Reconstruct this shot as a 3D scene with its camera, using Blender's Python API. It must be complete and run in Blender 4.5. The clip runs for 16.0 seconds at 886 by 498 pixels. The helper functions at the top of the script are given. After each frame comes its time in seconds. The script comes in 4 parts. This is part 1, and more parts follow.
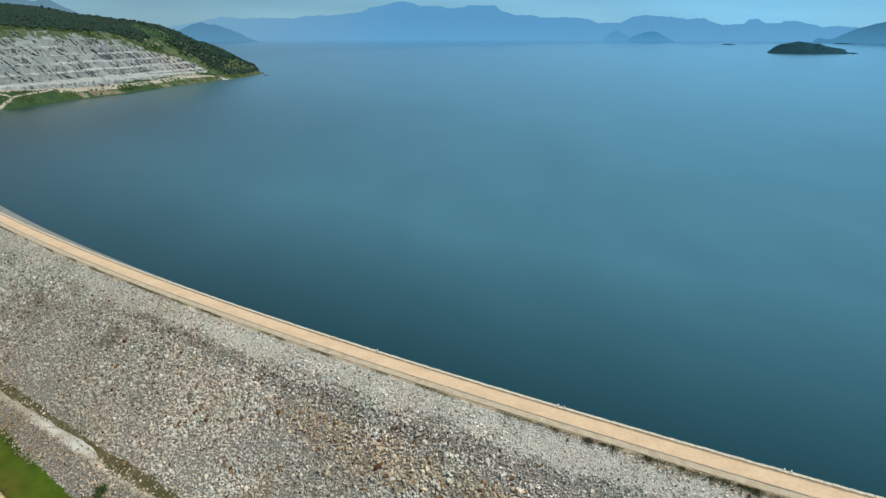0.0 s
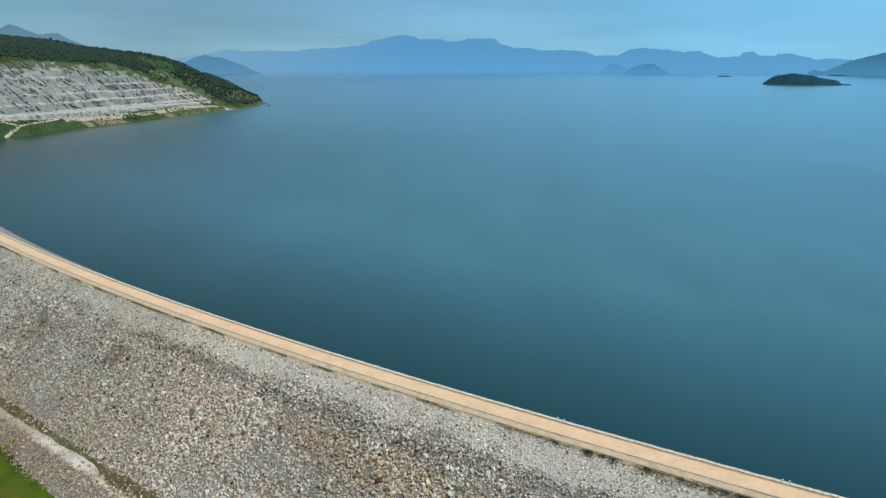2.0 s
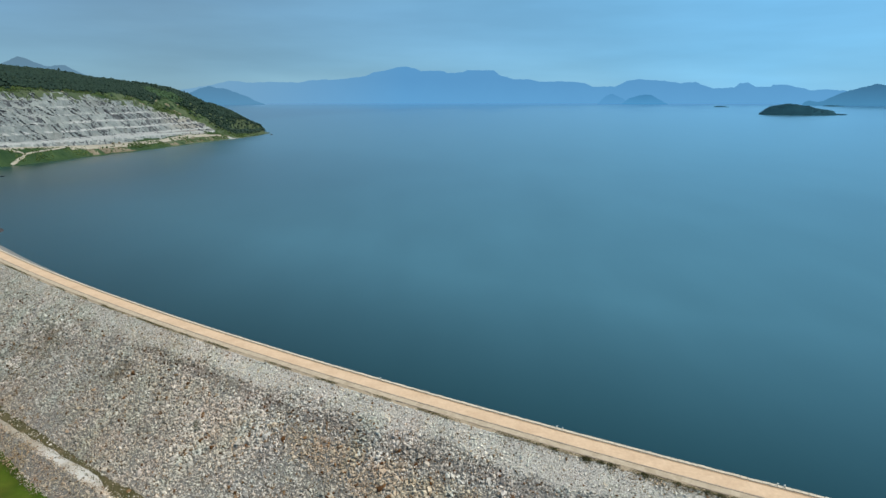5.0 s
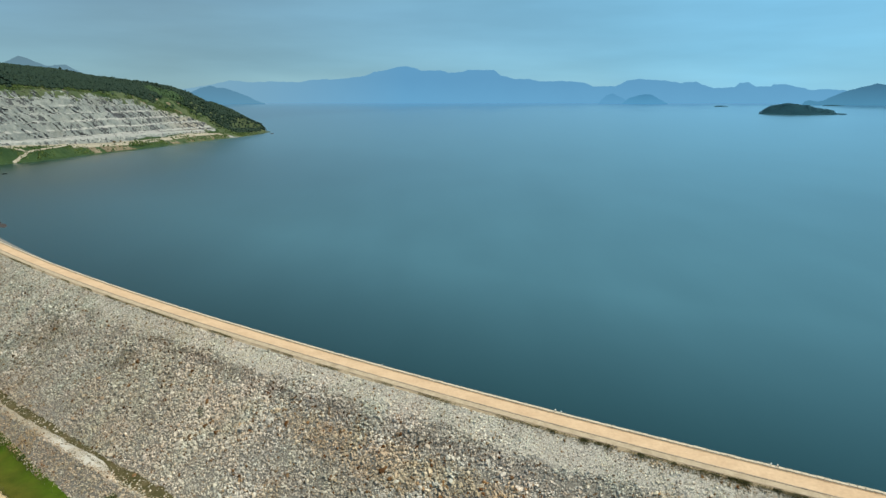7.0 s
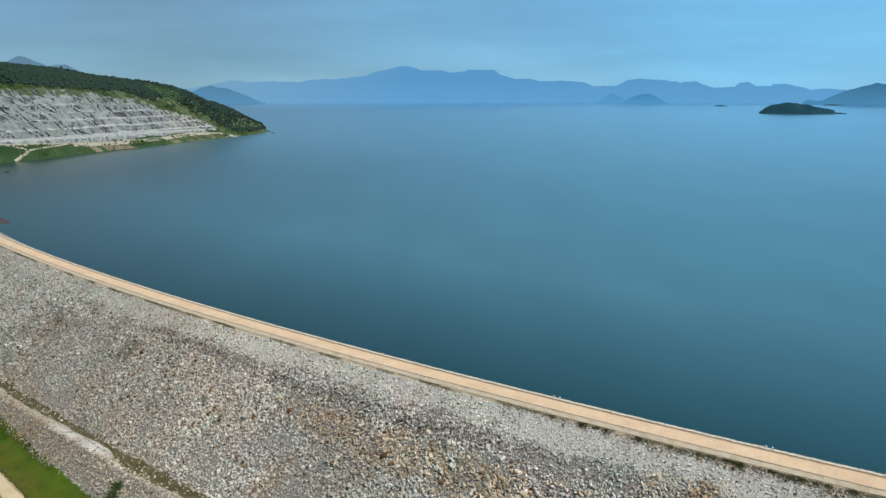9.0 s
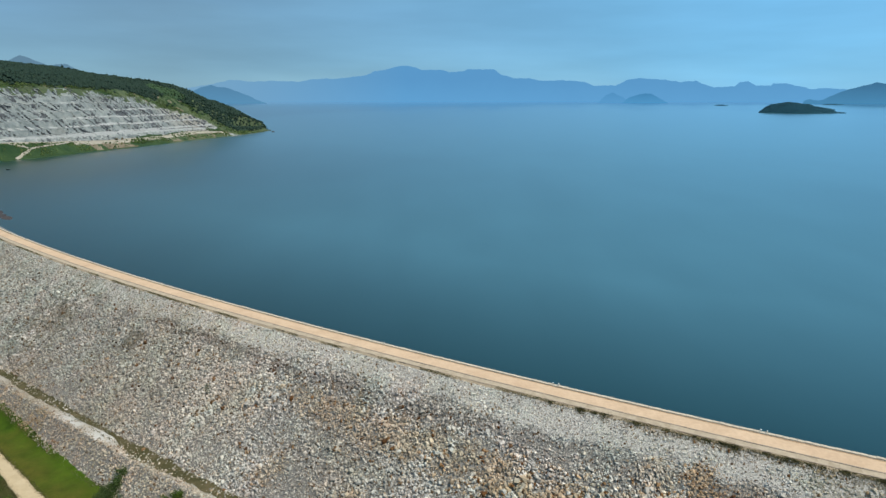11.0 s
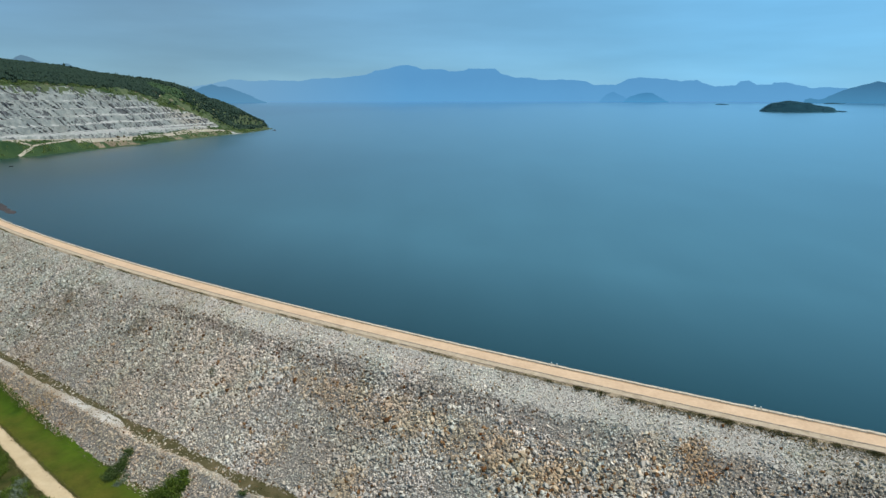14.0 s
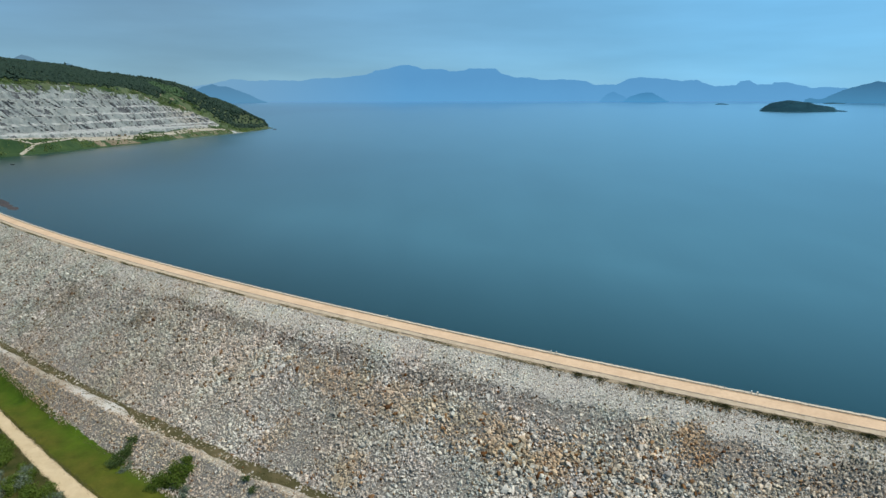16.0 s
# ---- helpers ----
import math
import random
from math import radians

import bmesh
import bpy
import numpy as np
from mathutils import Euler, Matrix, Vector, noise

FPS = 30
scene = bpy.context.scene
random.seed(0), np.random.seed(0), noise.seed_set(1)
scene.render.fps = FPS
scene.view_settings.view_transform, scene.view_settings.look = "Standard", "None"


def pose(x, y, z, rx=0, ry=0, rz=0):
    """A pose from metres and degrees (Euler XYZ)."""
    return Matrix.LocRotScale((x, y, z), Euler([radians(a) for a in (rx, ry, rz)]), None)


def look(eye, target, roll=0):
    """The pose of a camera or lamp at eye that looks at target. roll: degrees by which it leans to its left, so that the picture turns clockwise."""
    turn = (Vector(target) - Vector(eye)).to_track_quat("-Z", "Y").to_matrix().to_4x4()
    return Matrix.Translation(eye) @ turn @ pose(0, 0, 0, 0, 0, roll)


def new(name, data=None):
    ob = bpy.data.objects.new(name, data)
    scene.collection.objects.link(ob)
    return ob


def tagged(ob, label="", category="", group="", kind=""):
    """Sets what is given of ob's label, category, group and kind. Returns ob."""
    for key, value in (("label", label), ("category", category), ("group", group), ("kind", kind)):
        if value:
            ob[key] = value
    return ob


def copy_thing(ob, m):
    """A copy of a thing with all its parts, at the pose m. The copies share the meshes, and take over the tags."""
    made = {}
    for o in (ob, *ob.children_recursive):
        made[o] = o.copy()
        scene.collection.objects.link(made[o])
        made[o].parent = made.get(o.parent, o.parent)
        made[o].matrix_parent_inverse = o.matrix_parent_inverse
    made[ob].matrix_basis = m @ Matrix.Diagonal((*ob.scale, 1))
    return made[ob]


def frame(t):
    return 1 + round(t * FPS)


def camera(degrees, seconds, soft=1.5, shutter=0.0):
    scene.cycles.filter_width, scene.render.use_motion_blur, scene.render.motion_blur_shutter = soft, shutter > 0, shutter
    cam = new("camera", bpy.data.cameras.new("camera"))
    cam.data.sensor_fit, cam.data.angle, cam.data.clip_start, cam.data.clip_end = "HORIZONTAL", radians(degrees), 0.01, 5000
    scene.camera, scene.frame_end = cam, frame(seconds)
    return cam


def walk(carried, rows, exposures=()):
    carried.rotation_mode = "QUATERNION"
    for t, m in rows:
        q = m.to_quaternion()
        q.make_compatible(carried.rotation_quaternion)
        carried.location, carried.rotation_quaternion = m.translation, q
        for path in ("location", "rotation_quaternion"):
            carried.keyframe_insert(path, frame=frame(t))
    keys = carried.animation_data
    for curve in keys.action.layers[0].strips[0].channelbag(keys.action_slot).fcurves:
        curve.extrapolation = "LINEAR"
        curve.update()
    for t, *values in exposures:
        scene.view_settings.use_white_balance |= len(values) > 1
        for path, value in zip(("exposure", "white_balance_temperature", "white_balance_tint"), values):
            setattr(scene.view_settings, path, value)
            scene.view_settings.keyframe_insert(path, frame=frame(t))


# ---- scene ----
cam = camera(72.7, 16.0, soft=1.46)
METRES, EYE, TILT, LEAN, TURN = 36.0, 95.6, -19.6, 0.0, 0.0
ROWS = [
    (0.0, 0.0, 0.0, 0.0, -0.0, 0.0, -0.0),
    (0.5, -0.0006, -0.0235, -0.0275, 0.01, 0.7, 0.01),
    (1.0, -0.0, -0.0456, -0.0545, 0.02, 1.34, 0.02),
    (1.5, -0.0015, -0.0705, -0.081, 0.02, 2.03, 0.03),
    (2.0, -0.0026, -0.0993, -0.1133, 0.02, 2.8, 0.0),
    (2.5, -0.004, -0.1224, -0.1379, 0.03, 3.47, -0.0),
    (3.0, -0.0059, -0.147, -0.1589, 0.04, 4.11, 0.03),
    (3.5, -0.0066, -0.1683, -0.1822, 0.04, 4.78, 0.04),
    (4.0, -0.0068, -0.1912, -0.2062, 0.04, 5.32, 0.02),
    (4.2, -0.0069, -0.2003, -0.216, 0.04, 5.47, 0.02),
    (4.6, -0.007, -0.2168, -0.2375, 0.05, 5.56, 0.01),
    (6.5, -0.0077, -0.2899, -0.3414, 0.07, 5.57, -0.01),
    (7.0, -0.009, -0.3098, -0.3713, 0.08, 5.57, -0.02),
    (7.5, -0.0096, -0.3256, -0.3975, 0.08, 5.59, -0.03),
    (8.0, -0.0093, -0.3403, -0.4221, 0.1, 5.58, -0.01),
    (8.5, -0.0105, -0.3563, -0.4477, 0.11, 5.57, -0.0),
    (9.0, -0.0109, -0.3715, -0.4714, 0.11, 5.58, 0.0),
    (11.5, -0.0131, -0.4501, -0.5959, 0.13, 5.57, -0.01),
    (12.0, -0.0126, -0.4657, -0.6241, 0.14, 5.57, -0.01),
    (12.5, -0.0121, -0.4795, -0.6471, 0.15, 5.57, -0.01),
    (13.0, -0.0131, -0.4931, -0.6701, 0.15, 5.55, -0.02),
    (13.5, -0.0119, -0.5051, -0.6947, 0.18, 5.57, -0.01),
    (14.0, -0.0123, -0.5171, -0.7181, 0.19, 5.56, 0.0),
    (14.5, -0.0141, -0.53, -0.7415, 0.2, 5.56, -0.01),
    (15.0, -0.0133, -0.5431, -0.7687, 0.21, 5.55, -0.0),
    (15.5, -0.0155, -0.5548, -0.7929, 0.21, 5.57, -0.01),
    (16.0, -0.0161, -0.5662, -0.8169, 0.22, 5.58, -0.01),
]
walk(cam, [(t, pose(0, 0, EYE, TILT, LEAN, TURN) @ pose(METRES * x, METRES * y, METRES * z, 90 + pitch, roll, yaw)) for t, x, y, z, yaw, pitch, roll in ROWS],
     exposures=[(0, 0, 6650, 7), (0.5, 0, 6500, 9), (2.5, 0, 6650, 8), (3.0, 0, 6750, 7), (3.5, 0, 6550, 9), (4.0, 0.06, 7050, 6), (4.2, 0.08, 7250, 6), (4.9, 0, 6500, 10), (6.5, 0, 6650, 8), (7.0, 0.07, 7250, 6), (7.5, 0.10, 7500, 5), (8.0, 0.07, 7400, 5), (8.5, 0, 6600, 9), (9.0, 0, 6500, 10),
                (13.0, 0, 6500, 10), (13.5, 0.02, 6700, 8), (14.0, 0, 6500, 10), (14.5, 0.06, 7050, 6), (15.0, 0.06, 7150, 6), (15.5, 0, 6500, 10), (16.0, 0, 6500, 10)])

# ---- light ----
SUN_AZ, SUN_EL = 122.0, 58.0          # degrees from the y axis towards +x; above the horizon
world = bpy.data.worlds.new("sky")
scene.world = world
world.use_nodes = True
wn = world.node_tree
wn.nodes.clear()
sky = wn.nodes.new("ShaderNodeTexSky")
sky.sky_type = "NISHITA"
sky.sun_disc = False
sky.sun_elevation, sky.sun_rotation = radians(SUN_EL), radians(SUN_AZ)
sky.altitude, sky.air_density, sky.dust_density, sky.ozone_density = 1500, 1.0, 0.4, 5.0
back = wn.nodes.new("ShaderNodeBackground")
back.inputs["Strength"].default_value = 0.104
wout = wn.nodes.new("ShaderNodeOutputWorld")
veil = wn.nodes.new("ShaderNodeMix")          # humid air, a little cyan
veil.data_type, veil.blend_type = "RGBA", "MULTIPLY"
veil.inputs[0].default_value = 1.0
veil.inputs[7].default_value = (0.72, 0.97, 1.08, 1)
wn.links.new(sky.outputs[0], veil.inputs[6])
cloud = wn.nodes.new("ShaderNodeTexNoise")    # thin high haze that evens the sky out
cloud.texture_mapping.scale = (1, 1, 4)
cloud.inputs["Scale"].default_value, cloud.inputs["Detail"].default_value = 2.4, 4
thin = wn.nodes.new("ShaderNodeMapRange")
for i, x in enumerate((0.3, 0.7, 0.66, 0.9)):
    thin.inputs[i + 1].default_value = x
even = wn.nodes.new("ShaderNodeMix")
even.data_type = "RGBA"
even.inputs[7].default_value = (1.85, 4.5, 6.7, 1)
wn.links.new(cloud.outputs["Fac"], thin.inputs[0])
wn.links.new(thin.outputs[0], even.inputs[0])
wn.links.new(veil.outputs[2], even.inputs[6])
side = wn.nodes.new("ShaderNodeTexGradient")  # greyer away from the sun, clearer and brighter towards it
side.texture_mapping.translation = (0.55, 0, 0)
clear = wn.nodes.new("ShaderNodeMapRange")
for i, x in enumerate((0.15, 1.1, 0.0, 1.0)):
    clear.inputs[i + 1].default_value = x
tone = wn.nodes.new("ShaderNodeMix")
tone.data_type = "RGBA"
tone.inputs[6].default_value = (1.68, 3.06, 4.12, 1)
tone.inputs[7].default_value = (1.86, 5.45, 8.85, 1)
wn.links.new(side.outputs["Fac"], clear.inputs[0])
wn.links.new(clear.outputs[0], tone.inputs[0])
wn.links.new(tone.outputs[2], even.inputs[7])
streak = wn.nodes.new("ShaderNodeTexNoise")   # faint flat cloud streaks
streak.texture_mapping.scale = (1, 1, 7)
streak.inputs["Scale"].default_value, streak.inputs["Detail"].default_value = 3.0, 5
faint = wn.nodes.new("ShaderNodeMapRange")
for i, x in enumerate((0.35, 0.65, 0.93, 1.07)):
    faint.inputs[i + 1].default_value = x
spread = wn.nodes.new("ShaderNodeMix")
spread.data_type, spread.blend_type = "RGBA", "MULTIPLY"
spread.inputs[0].default_value = 1.0
wn.links.new(streak.outputs["Fac"], faint.inputs[0])
wn.links.new(even.outputs[2], spread.inputs[6])
wn.links.new(faint.outputs[0], spread.inputs[7])
wn.links.new(spread.outputs[2], back.inputs[0])
wn.links.new(back.outputs[0], wout.inputs[0])

sun = new("sun", bpy.data.lights.new("sun", "SUN"))
sun.data.energy, sun.data.angle, sun.data.color = 5.0, radians(0.6), (1.0, 0.90, 0.74)
to_sun = Vector((math.sin(radians(SUN_AZ)) * math.cos(radians(SUN_EL)), math.cos(radians(SUN_AZ)) * math.cos(radians(SUN_EL)), math.sin(radians(SUN_EL))))
sun.matrix_world = look(to_sun * 300, (0, 0, 0))
scene.view_settings.exposure = 0.0

# ---- plan: the dam is an arc; s runs along it, r away from the lake ----
CX, CY, RADIUS = 1053.8, 1974.6, 2100.5
WATER = -14.0
GROUND = -38.6


def at(s, r, z=0.0):
    a = radians(-118.186) + np.asarray(s) / RADIUS
    return np.stack(np.broadcast_arrays(CX + (RADIUS + np.asarray(r)) * np.cos(a), CY + (RADIUS + np.asarray(r)) * np.sin(a), np.asarray(z, float)), -1)


def facing(s):
    """Degrees by which the crest's s axis is turned from +x at s."""
    return math.degrees(-radians(118.186) + s / RADIUS) + 90


def slope_z(r):
    """Height of the downstream face under the stones."""
    return np.interp(r, [8.6, 9.6, 53.6, 55.0, 59.6, 67.0, 70.0], [-0.05, -0.5, -30.8, -31.0, -31.2, -38.6, -38.8])


# ---- materials ----
class Nodes:
    def __init__(self, name, rough=0.85, spec=0.25, metal=0.0):
        self.m = bpy.data.materials.new(name)
        self.m.use_nodes = True
        self.t = self.m.node_tree
        self.b = self.t.nodes["Principled BSDF"]
        self.b.inputs["Roughness"].default_value = rough
        self.b.inputs["Specular IOR Level"].default_value = spec
        self.b.inputs["Metallic"].default_value = metal
        self.pos = self.add("ShaderNodeNewGeometry").outputs["Position"]

    def add(self, kind, operation="", data_type="", blend_type=""):
        n = self.t.nodes.new(kind)
        if operation:
            n.operation = operation
        if data_type:
            n.data_type, n.blend_type = data_type, blend_type
        return n

    def put(self, value, socket):
        if isinstance(value, bpy.types.NodeSocket):
            self.t.links.new(value, socket)
        elif isinstance(value, (tuple, list)) and len(value) == 3 and socket.type == "RGBA":
            socket.default_value = (*value, 1)
        else:
            socket.default_value = value

    def noise(self, scale, detail=4, rough=0.6, vec=None, stretch=None):
        n = self.add("ShaderNodeTexNoise")
        v = vec or self.pos
        if stretch:
            k = self.add("ShaderNodeMapping")
            self.put(v, k.inputs["Vector"])
            k.inputs["Scale"].default_value = stretch
            v = k.outputs[0]
        self.put(v, n.inputs["Vector"])
        n.inputs["Scale"].default_value, n.inputs["Detail"].default_value, n.inputs["Roughness"].default_value = scale, detail, rough
        return n.outputs["Fac"]

    def span(self, v, a, b, lo=0.0, hi=1.0):
        n = self.add("ShaderNodeMapRange")
        self.put(v, n.inputs[0])
        for i, x in enumerate((a, b, lo, hi)):
            n.inputs[i + 1].default_value = x
        return n.outputs[0]

    def ramp(self, fac, stops):
        n = self.add("ShaderNodeValToRGB")
        e = n.color_ramp.elements
        while len(e) < len(stops):
            e.new(0.5)
        for k, (p, c) in zip(e, stops):
            k.position, k.color = p, (*c, 1)
        self.put(fac, n.inputs[0])
        return n.outputs[0]

    def mix(self, fac, a, b, blend="MIX"):
        n = self.add("ShaderNodeMix", data_type="RGBA", blend_type=blend)
        self.put(fac, n.inputs[0])
        self.put(a, n.inputs[6])
        self.put(b, n.inputs[7])
        return n.outputs[2]

    def sum(self, a, b, op="ADD"):
        n = self.add("ShaderNodeMath", operation=op)
        self.put(a, n.inputs[0])
        self.put(b, n.inputs[1])
        return n.outputs[0]

    def near(self, place, inner, outer):
        """1 within inner metres of a place, 0 past outer."""
        n = self.add("ShaderNodeVectorMath", operation="DISTANCE")
        self.put(self.pos, n.inputs[0])
        n.inputs[1].default_value = tuple(float(c) for c in place)
        return self.span(n.outputs["Value"], inner, outer, 1.0, 0.0)

    def bump(self, height, strength, distance):
        n = self.add("ShaderNodeBump")
        n.inputs["Strength"].default_value, n.inputs["Distance"].default_value = strength, distance
        self.put(height, n.inputs["Height"])
        self.put(n.outputs[0], self.b.inputs["Normal"])

    def done(self, colour):
        self.put(colour, self.b.inputs["Base Color"])
        return self.m


def water_material():
    n = Nodes("lake_water", rough=0.6, spec=0.0)
    wind = n.noise(0.004, 4, 0.55, stretch=(1, 0.45, 1))
    ripple = n.noise(0.07, 2, 0.5, stretch=(1, 0.5, 1))
    n.bump(ripple, 0.015, 0.9)
    level = n.add("ShaderNodeCombineXYZ")         # the far reach is lifted: its waves still lie level
    level.inputs[2].default_value = 1.0
    n.put(level.outputs[0], n.b.inputs["Normal"].links[0].from_node.inputs["Normal"])
    gloss = n.add("ShaderNodeBsdfGlossy")
    gloss.distribution = "BECKMANN"
    gusts = n.noise(0.012, 2, 0.5, stretch=(1, 0.35, 1))
    lee = n.span(n.near((-640, 950, WATER), 150, 560), 0.0, 1.0, 0.0, -0.08)      # calmer under the quarry hill
    n.put(n.sum(n.sum(n.span(wind, 0.3, 0.7, 0.30, 0.40), n.span(gusts, 0.35, 0.65, 0.0, 0.05)), lee), gloss.inputs["Roughness"])
    n.put(n.b.inputs["Normal"].links[0].from_socket, gloss.inputs["Normal"])
    gloss.inputs["Color"].default_value = (1, 1, 1, 1)
    edge = n.add("ShaderNodeFresnel")
    edge.inputs["IOR"].default_value = 1.33
    n.put(level.outputs[0], edge.inputs["Normal"])
    blend = n.add("ShaderNodeMixShader")
    n.put(edge.outputs[0], blend.inputs[0])
    n.put(n.b.outputs[0], blend.inputs[1])
    n.put(gloss.outputs[0], blend.inputs[2])
    n.put(blend.outputs[0], n.t.nodes["Material Output"].inputs["Surface"])
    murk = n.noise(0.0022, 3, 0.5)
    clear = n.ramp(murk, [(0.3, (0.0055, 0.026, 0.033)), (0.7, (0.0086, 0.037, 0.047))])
    paleness = n.sum(n.near((CX, CY, WATER), RADIUS - 160, RADIUS - 10), n.span(n.sum(n.noise(0.006, 4, 0.6), n.noise(0.022, 4, 0.6, stretch=(1, 0.22, 1))), 0.7, 1.3, 0.76, 1.05), "MULTIPLY")   # darker by the dam
    paleness = n.sum(paleness, n.span(n.near((-640, 790, WATER), 170, 680), 0.0, 1.0, 1.0, 0.15), "MULTIPLY")   # the hill's dark reflection put into the water colour off the quarry bank
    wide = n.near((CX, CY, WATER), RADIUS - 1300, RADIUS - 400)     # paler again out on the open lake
    return n.done(n.mix(paleness, clear, n.mix(wide, (0.041, 0.119, 0.160), (0.047, 0.135, 0.180))))


def stone_material(name):
    n = Nodes(name, rough=0.9, spec=0.2)
    g = n.add("ShaderNodeNewGeometry").outputs["Random Per Island"]
    o = n.add("ShaderNodeObjectInfo").outputs["Random"]
    pick = n.sum(n.sum(g, o), 1.0, "MODULO")
    c = n.ramp(pick, [(0.0, (0.17, 0.165, 0.155)), (0.12, (0.36, 0.352, 0.33)), (0.5, (0.492, 0.482, 0.446)), (0.78, (0.59, 0.573, 0.527)), (0.9, (0.515, 0.457, 0.385)), (1.0, (0.68, 0.658, 0.61))])
    patch = n.noise(0.05, 5, 0.6)
    c = n.mix(n.span(patch, 0.5, 0.7, 0, 0.5), c, n.mix(1.0, c, (0.78, 0.70, 0.62), "MULTIPLY"))
    rough = n.noise(0.13, 4, 0.65)
    c = n.mix(n.span(rough, 0.52, 0.65, 0, 0.4), c, n.mix(1.0, c, (0.60, 0.57, 0.56), "MULTIPLY"))
    tint = n.noise(0.09, 3, 0.5)
    c = n.mix(1.0, c, n.ramp(tint, [(0.3, (0.94, 1.0, 0.985)), (0.5, (1.0, 1.0, 1.0)), (0.7, (1.045, 0.99, 1.0))]), "MULTIPLY")
    grain = n.noise(2.2, 4, 0.7)
    c = n.mix(0.5, c, n.ramp(grain, [(0.25, (0.68, 0.68, 0.68)), (0.75, (1.02, 1.02, 1.02))]), "MULTIPLY")
    lot = n.sum(n.sum(pick, 37.71, "MULTIPLY"), 1.0, "MODULO")

    def chosen(mask, share=0.85):
        """Stone by stone: all of them where the mask is 1, fewer towards 0."""
        return n.span(n.sum(mask, n.sum(lot, share, "MULTIPLY"), "SUBTRACT"), -0.08, 0.08)

    for (s, r, size, col, k) in STAINS:
        edge = chosen(n.sum(n.near(at(s, r, slope_z(r)), size * 0.3, size), n.span(n.noise(0.22, 4, 0.7), 0.30, 0.55, 0.0, k), "MULTIPLY"), 0.5)
        c = n.mix(edge, c, n.mix(1.0, c, col, "MULTIPLY"))
    for (a, b, width, col, k) in BANDS:
        p, q = Vector(at(*a, slope_z(a[1]))), Vector(at(*b, slope_z(b[1])))
        along = (q - p).normalized()
        across = along.cross(Vector((-0.29, -0.49, 0.82))).normalized()
        off = n.add("ShaderNodeVectorMath", operation="SUBTRACT")
        n.put(n.pos, off.inputs[0])
        off.inputs[1].default_value = p
        d = []
        for way in (along, across):
            dot = n.add("ShaderNodeVectorMath", operation="DOT_PRODUCT")
            n.put(off.outputs[0], dot.inputs[0])
            dot.inputs[1].default_value = way
            d.append(dot.outputs["Value"])
        wide = n.span(n.sum(d[1], 0.0, "ABSOLUTE"), 0.0, width, 1.0, 0.0)
        ends = n.sum(n.span(d[0], 0, 25), n.span(d[0], (q - p).length, (q - p).length - 25), "MULTIPLY")
        mask = chosen(n.sum(n.sum(wide, ends, "MULTIPLY"), n.span(n.noise(0.14, 5, 0.65), 0.32, 0.56, 0.0, k), "MULTIPLY"))
        c = n.mix(mask, c, n.mix(1.0, c, col, "MULTIPLY"))
    n.bump(n.noise(5.0, 3), 0.5, 0.05)
    return n.done(c)


def soil_material(name, a, b, scale=0.6, bump=0.05, stretch=None):
    n = Nodes(name, rough=0.95, spec=0.12)
    c = n.ramp(n.noise(scale, 5, 0.65, stretch=stretch), [(0.3, a), (0.7, b)])
    c = n.mix(0.4, c, n.ramp(n.noise(scale * 9, 4, 0.7), [(0.3, (0.6, 0.6, 0.6)), (0.7, (1, 1, 1))]), "MULTIPLY")
    n.bump(n.noise(scale * 6, 4), 0.6, bump)
    return n.done(c)


def grass_material():
    n = Nodes("grass", rough=0.95, spec=0.1)
    green = n.ramp(n.noise(0.12, 4, 0.6), [(0.3, (0.028, 0.056, 0.004)), (0.7, (0.062, 0.108, 0.008))])
    dry = n.ramp(n.noise(0.2, 4, 0.6), [(0.3, (0.048, 0.056, 0.008)), (0.7, (0.088, 0.088, 0.014))])
    edge = n.sum(n.near((CX, CY, GROUND), RADIUS + 67, RADIUS + 75), n.span(n.noise(0.07, 4, 0.6), 0.3, 0.7, -0.4, 0.4))    # lush at the toe, worn by the track
    c = n.mix(edge, dry, green)
    c = n.mix(0.3, c, n.ramp(n.noise(1.6, 4, 0.7), [(0.3, (0.6, 0.6, 0.6)), (0.7, (1, 1, 1))]), "MULTIPLY")
    n.bump(n.noise(2.5, 3), 0.5, 0.06)
    return n.done(c)


def silt_material():
    n = Nodes("pale_silt", rough=0.95, spec=0.12)
    c = n.ramp(n.noise(0.3, 5, 0.65), [(0.3, (0.20, 0.17, 0.13)), (0.7, (0.36, 0.325, 0.27))])
    wash = n.sum(n.near(at(-193, 57.9, slope_z(57.9)), 2, 14), n.near(at(-174, 56.8, slope_z(56.8)), 3, 14), "MAXIMUM")     # fine silt left by standing water
    wash = n.sum(wash, n.near(at(-300, 57.5, slope_z(57.5)), 30, 60), "MAXIMUM")
    c = n.mix(n.sum(wash, n.span(n.noise(0.5, 4, 0.6), 0.25, 0.5), "MULTIPLY"), c, (0.44, 0.43, 0.405))
    n.bump(n.noise(2.0, 4), 0.5, 0.03)
    return n.done(c)


def leaf_material(name, a, b, c=None):
    n = Nodes(name, rough=0.75, spec=0.2)
    g = n.add("ShaderNodeNewGeometry").outputs["Random Per Island"]
    o = n.add("ShaderNodeObjectInfo").outputs["Random"]
    k = n.sum(n.sum(n.sum(g, o), 1.0, "MODULO"), n.noise(0.02, 4, 0.6), "ADD")
    return n.done(n.ramp(n.sum(k, 0.5, "MULTIPLY"), [(0.15, a), (0.6, b), (0.9, c or b)]))


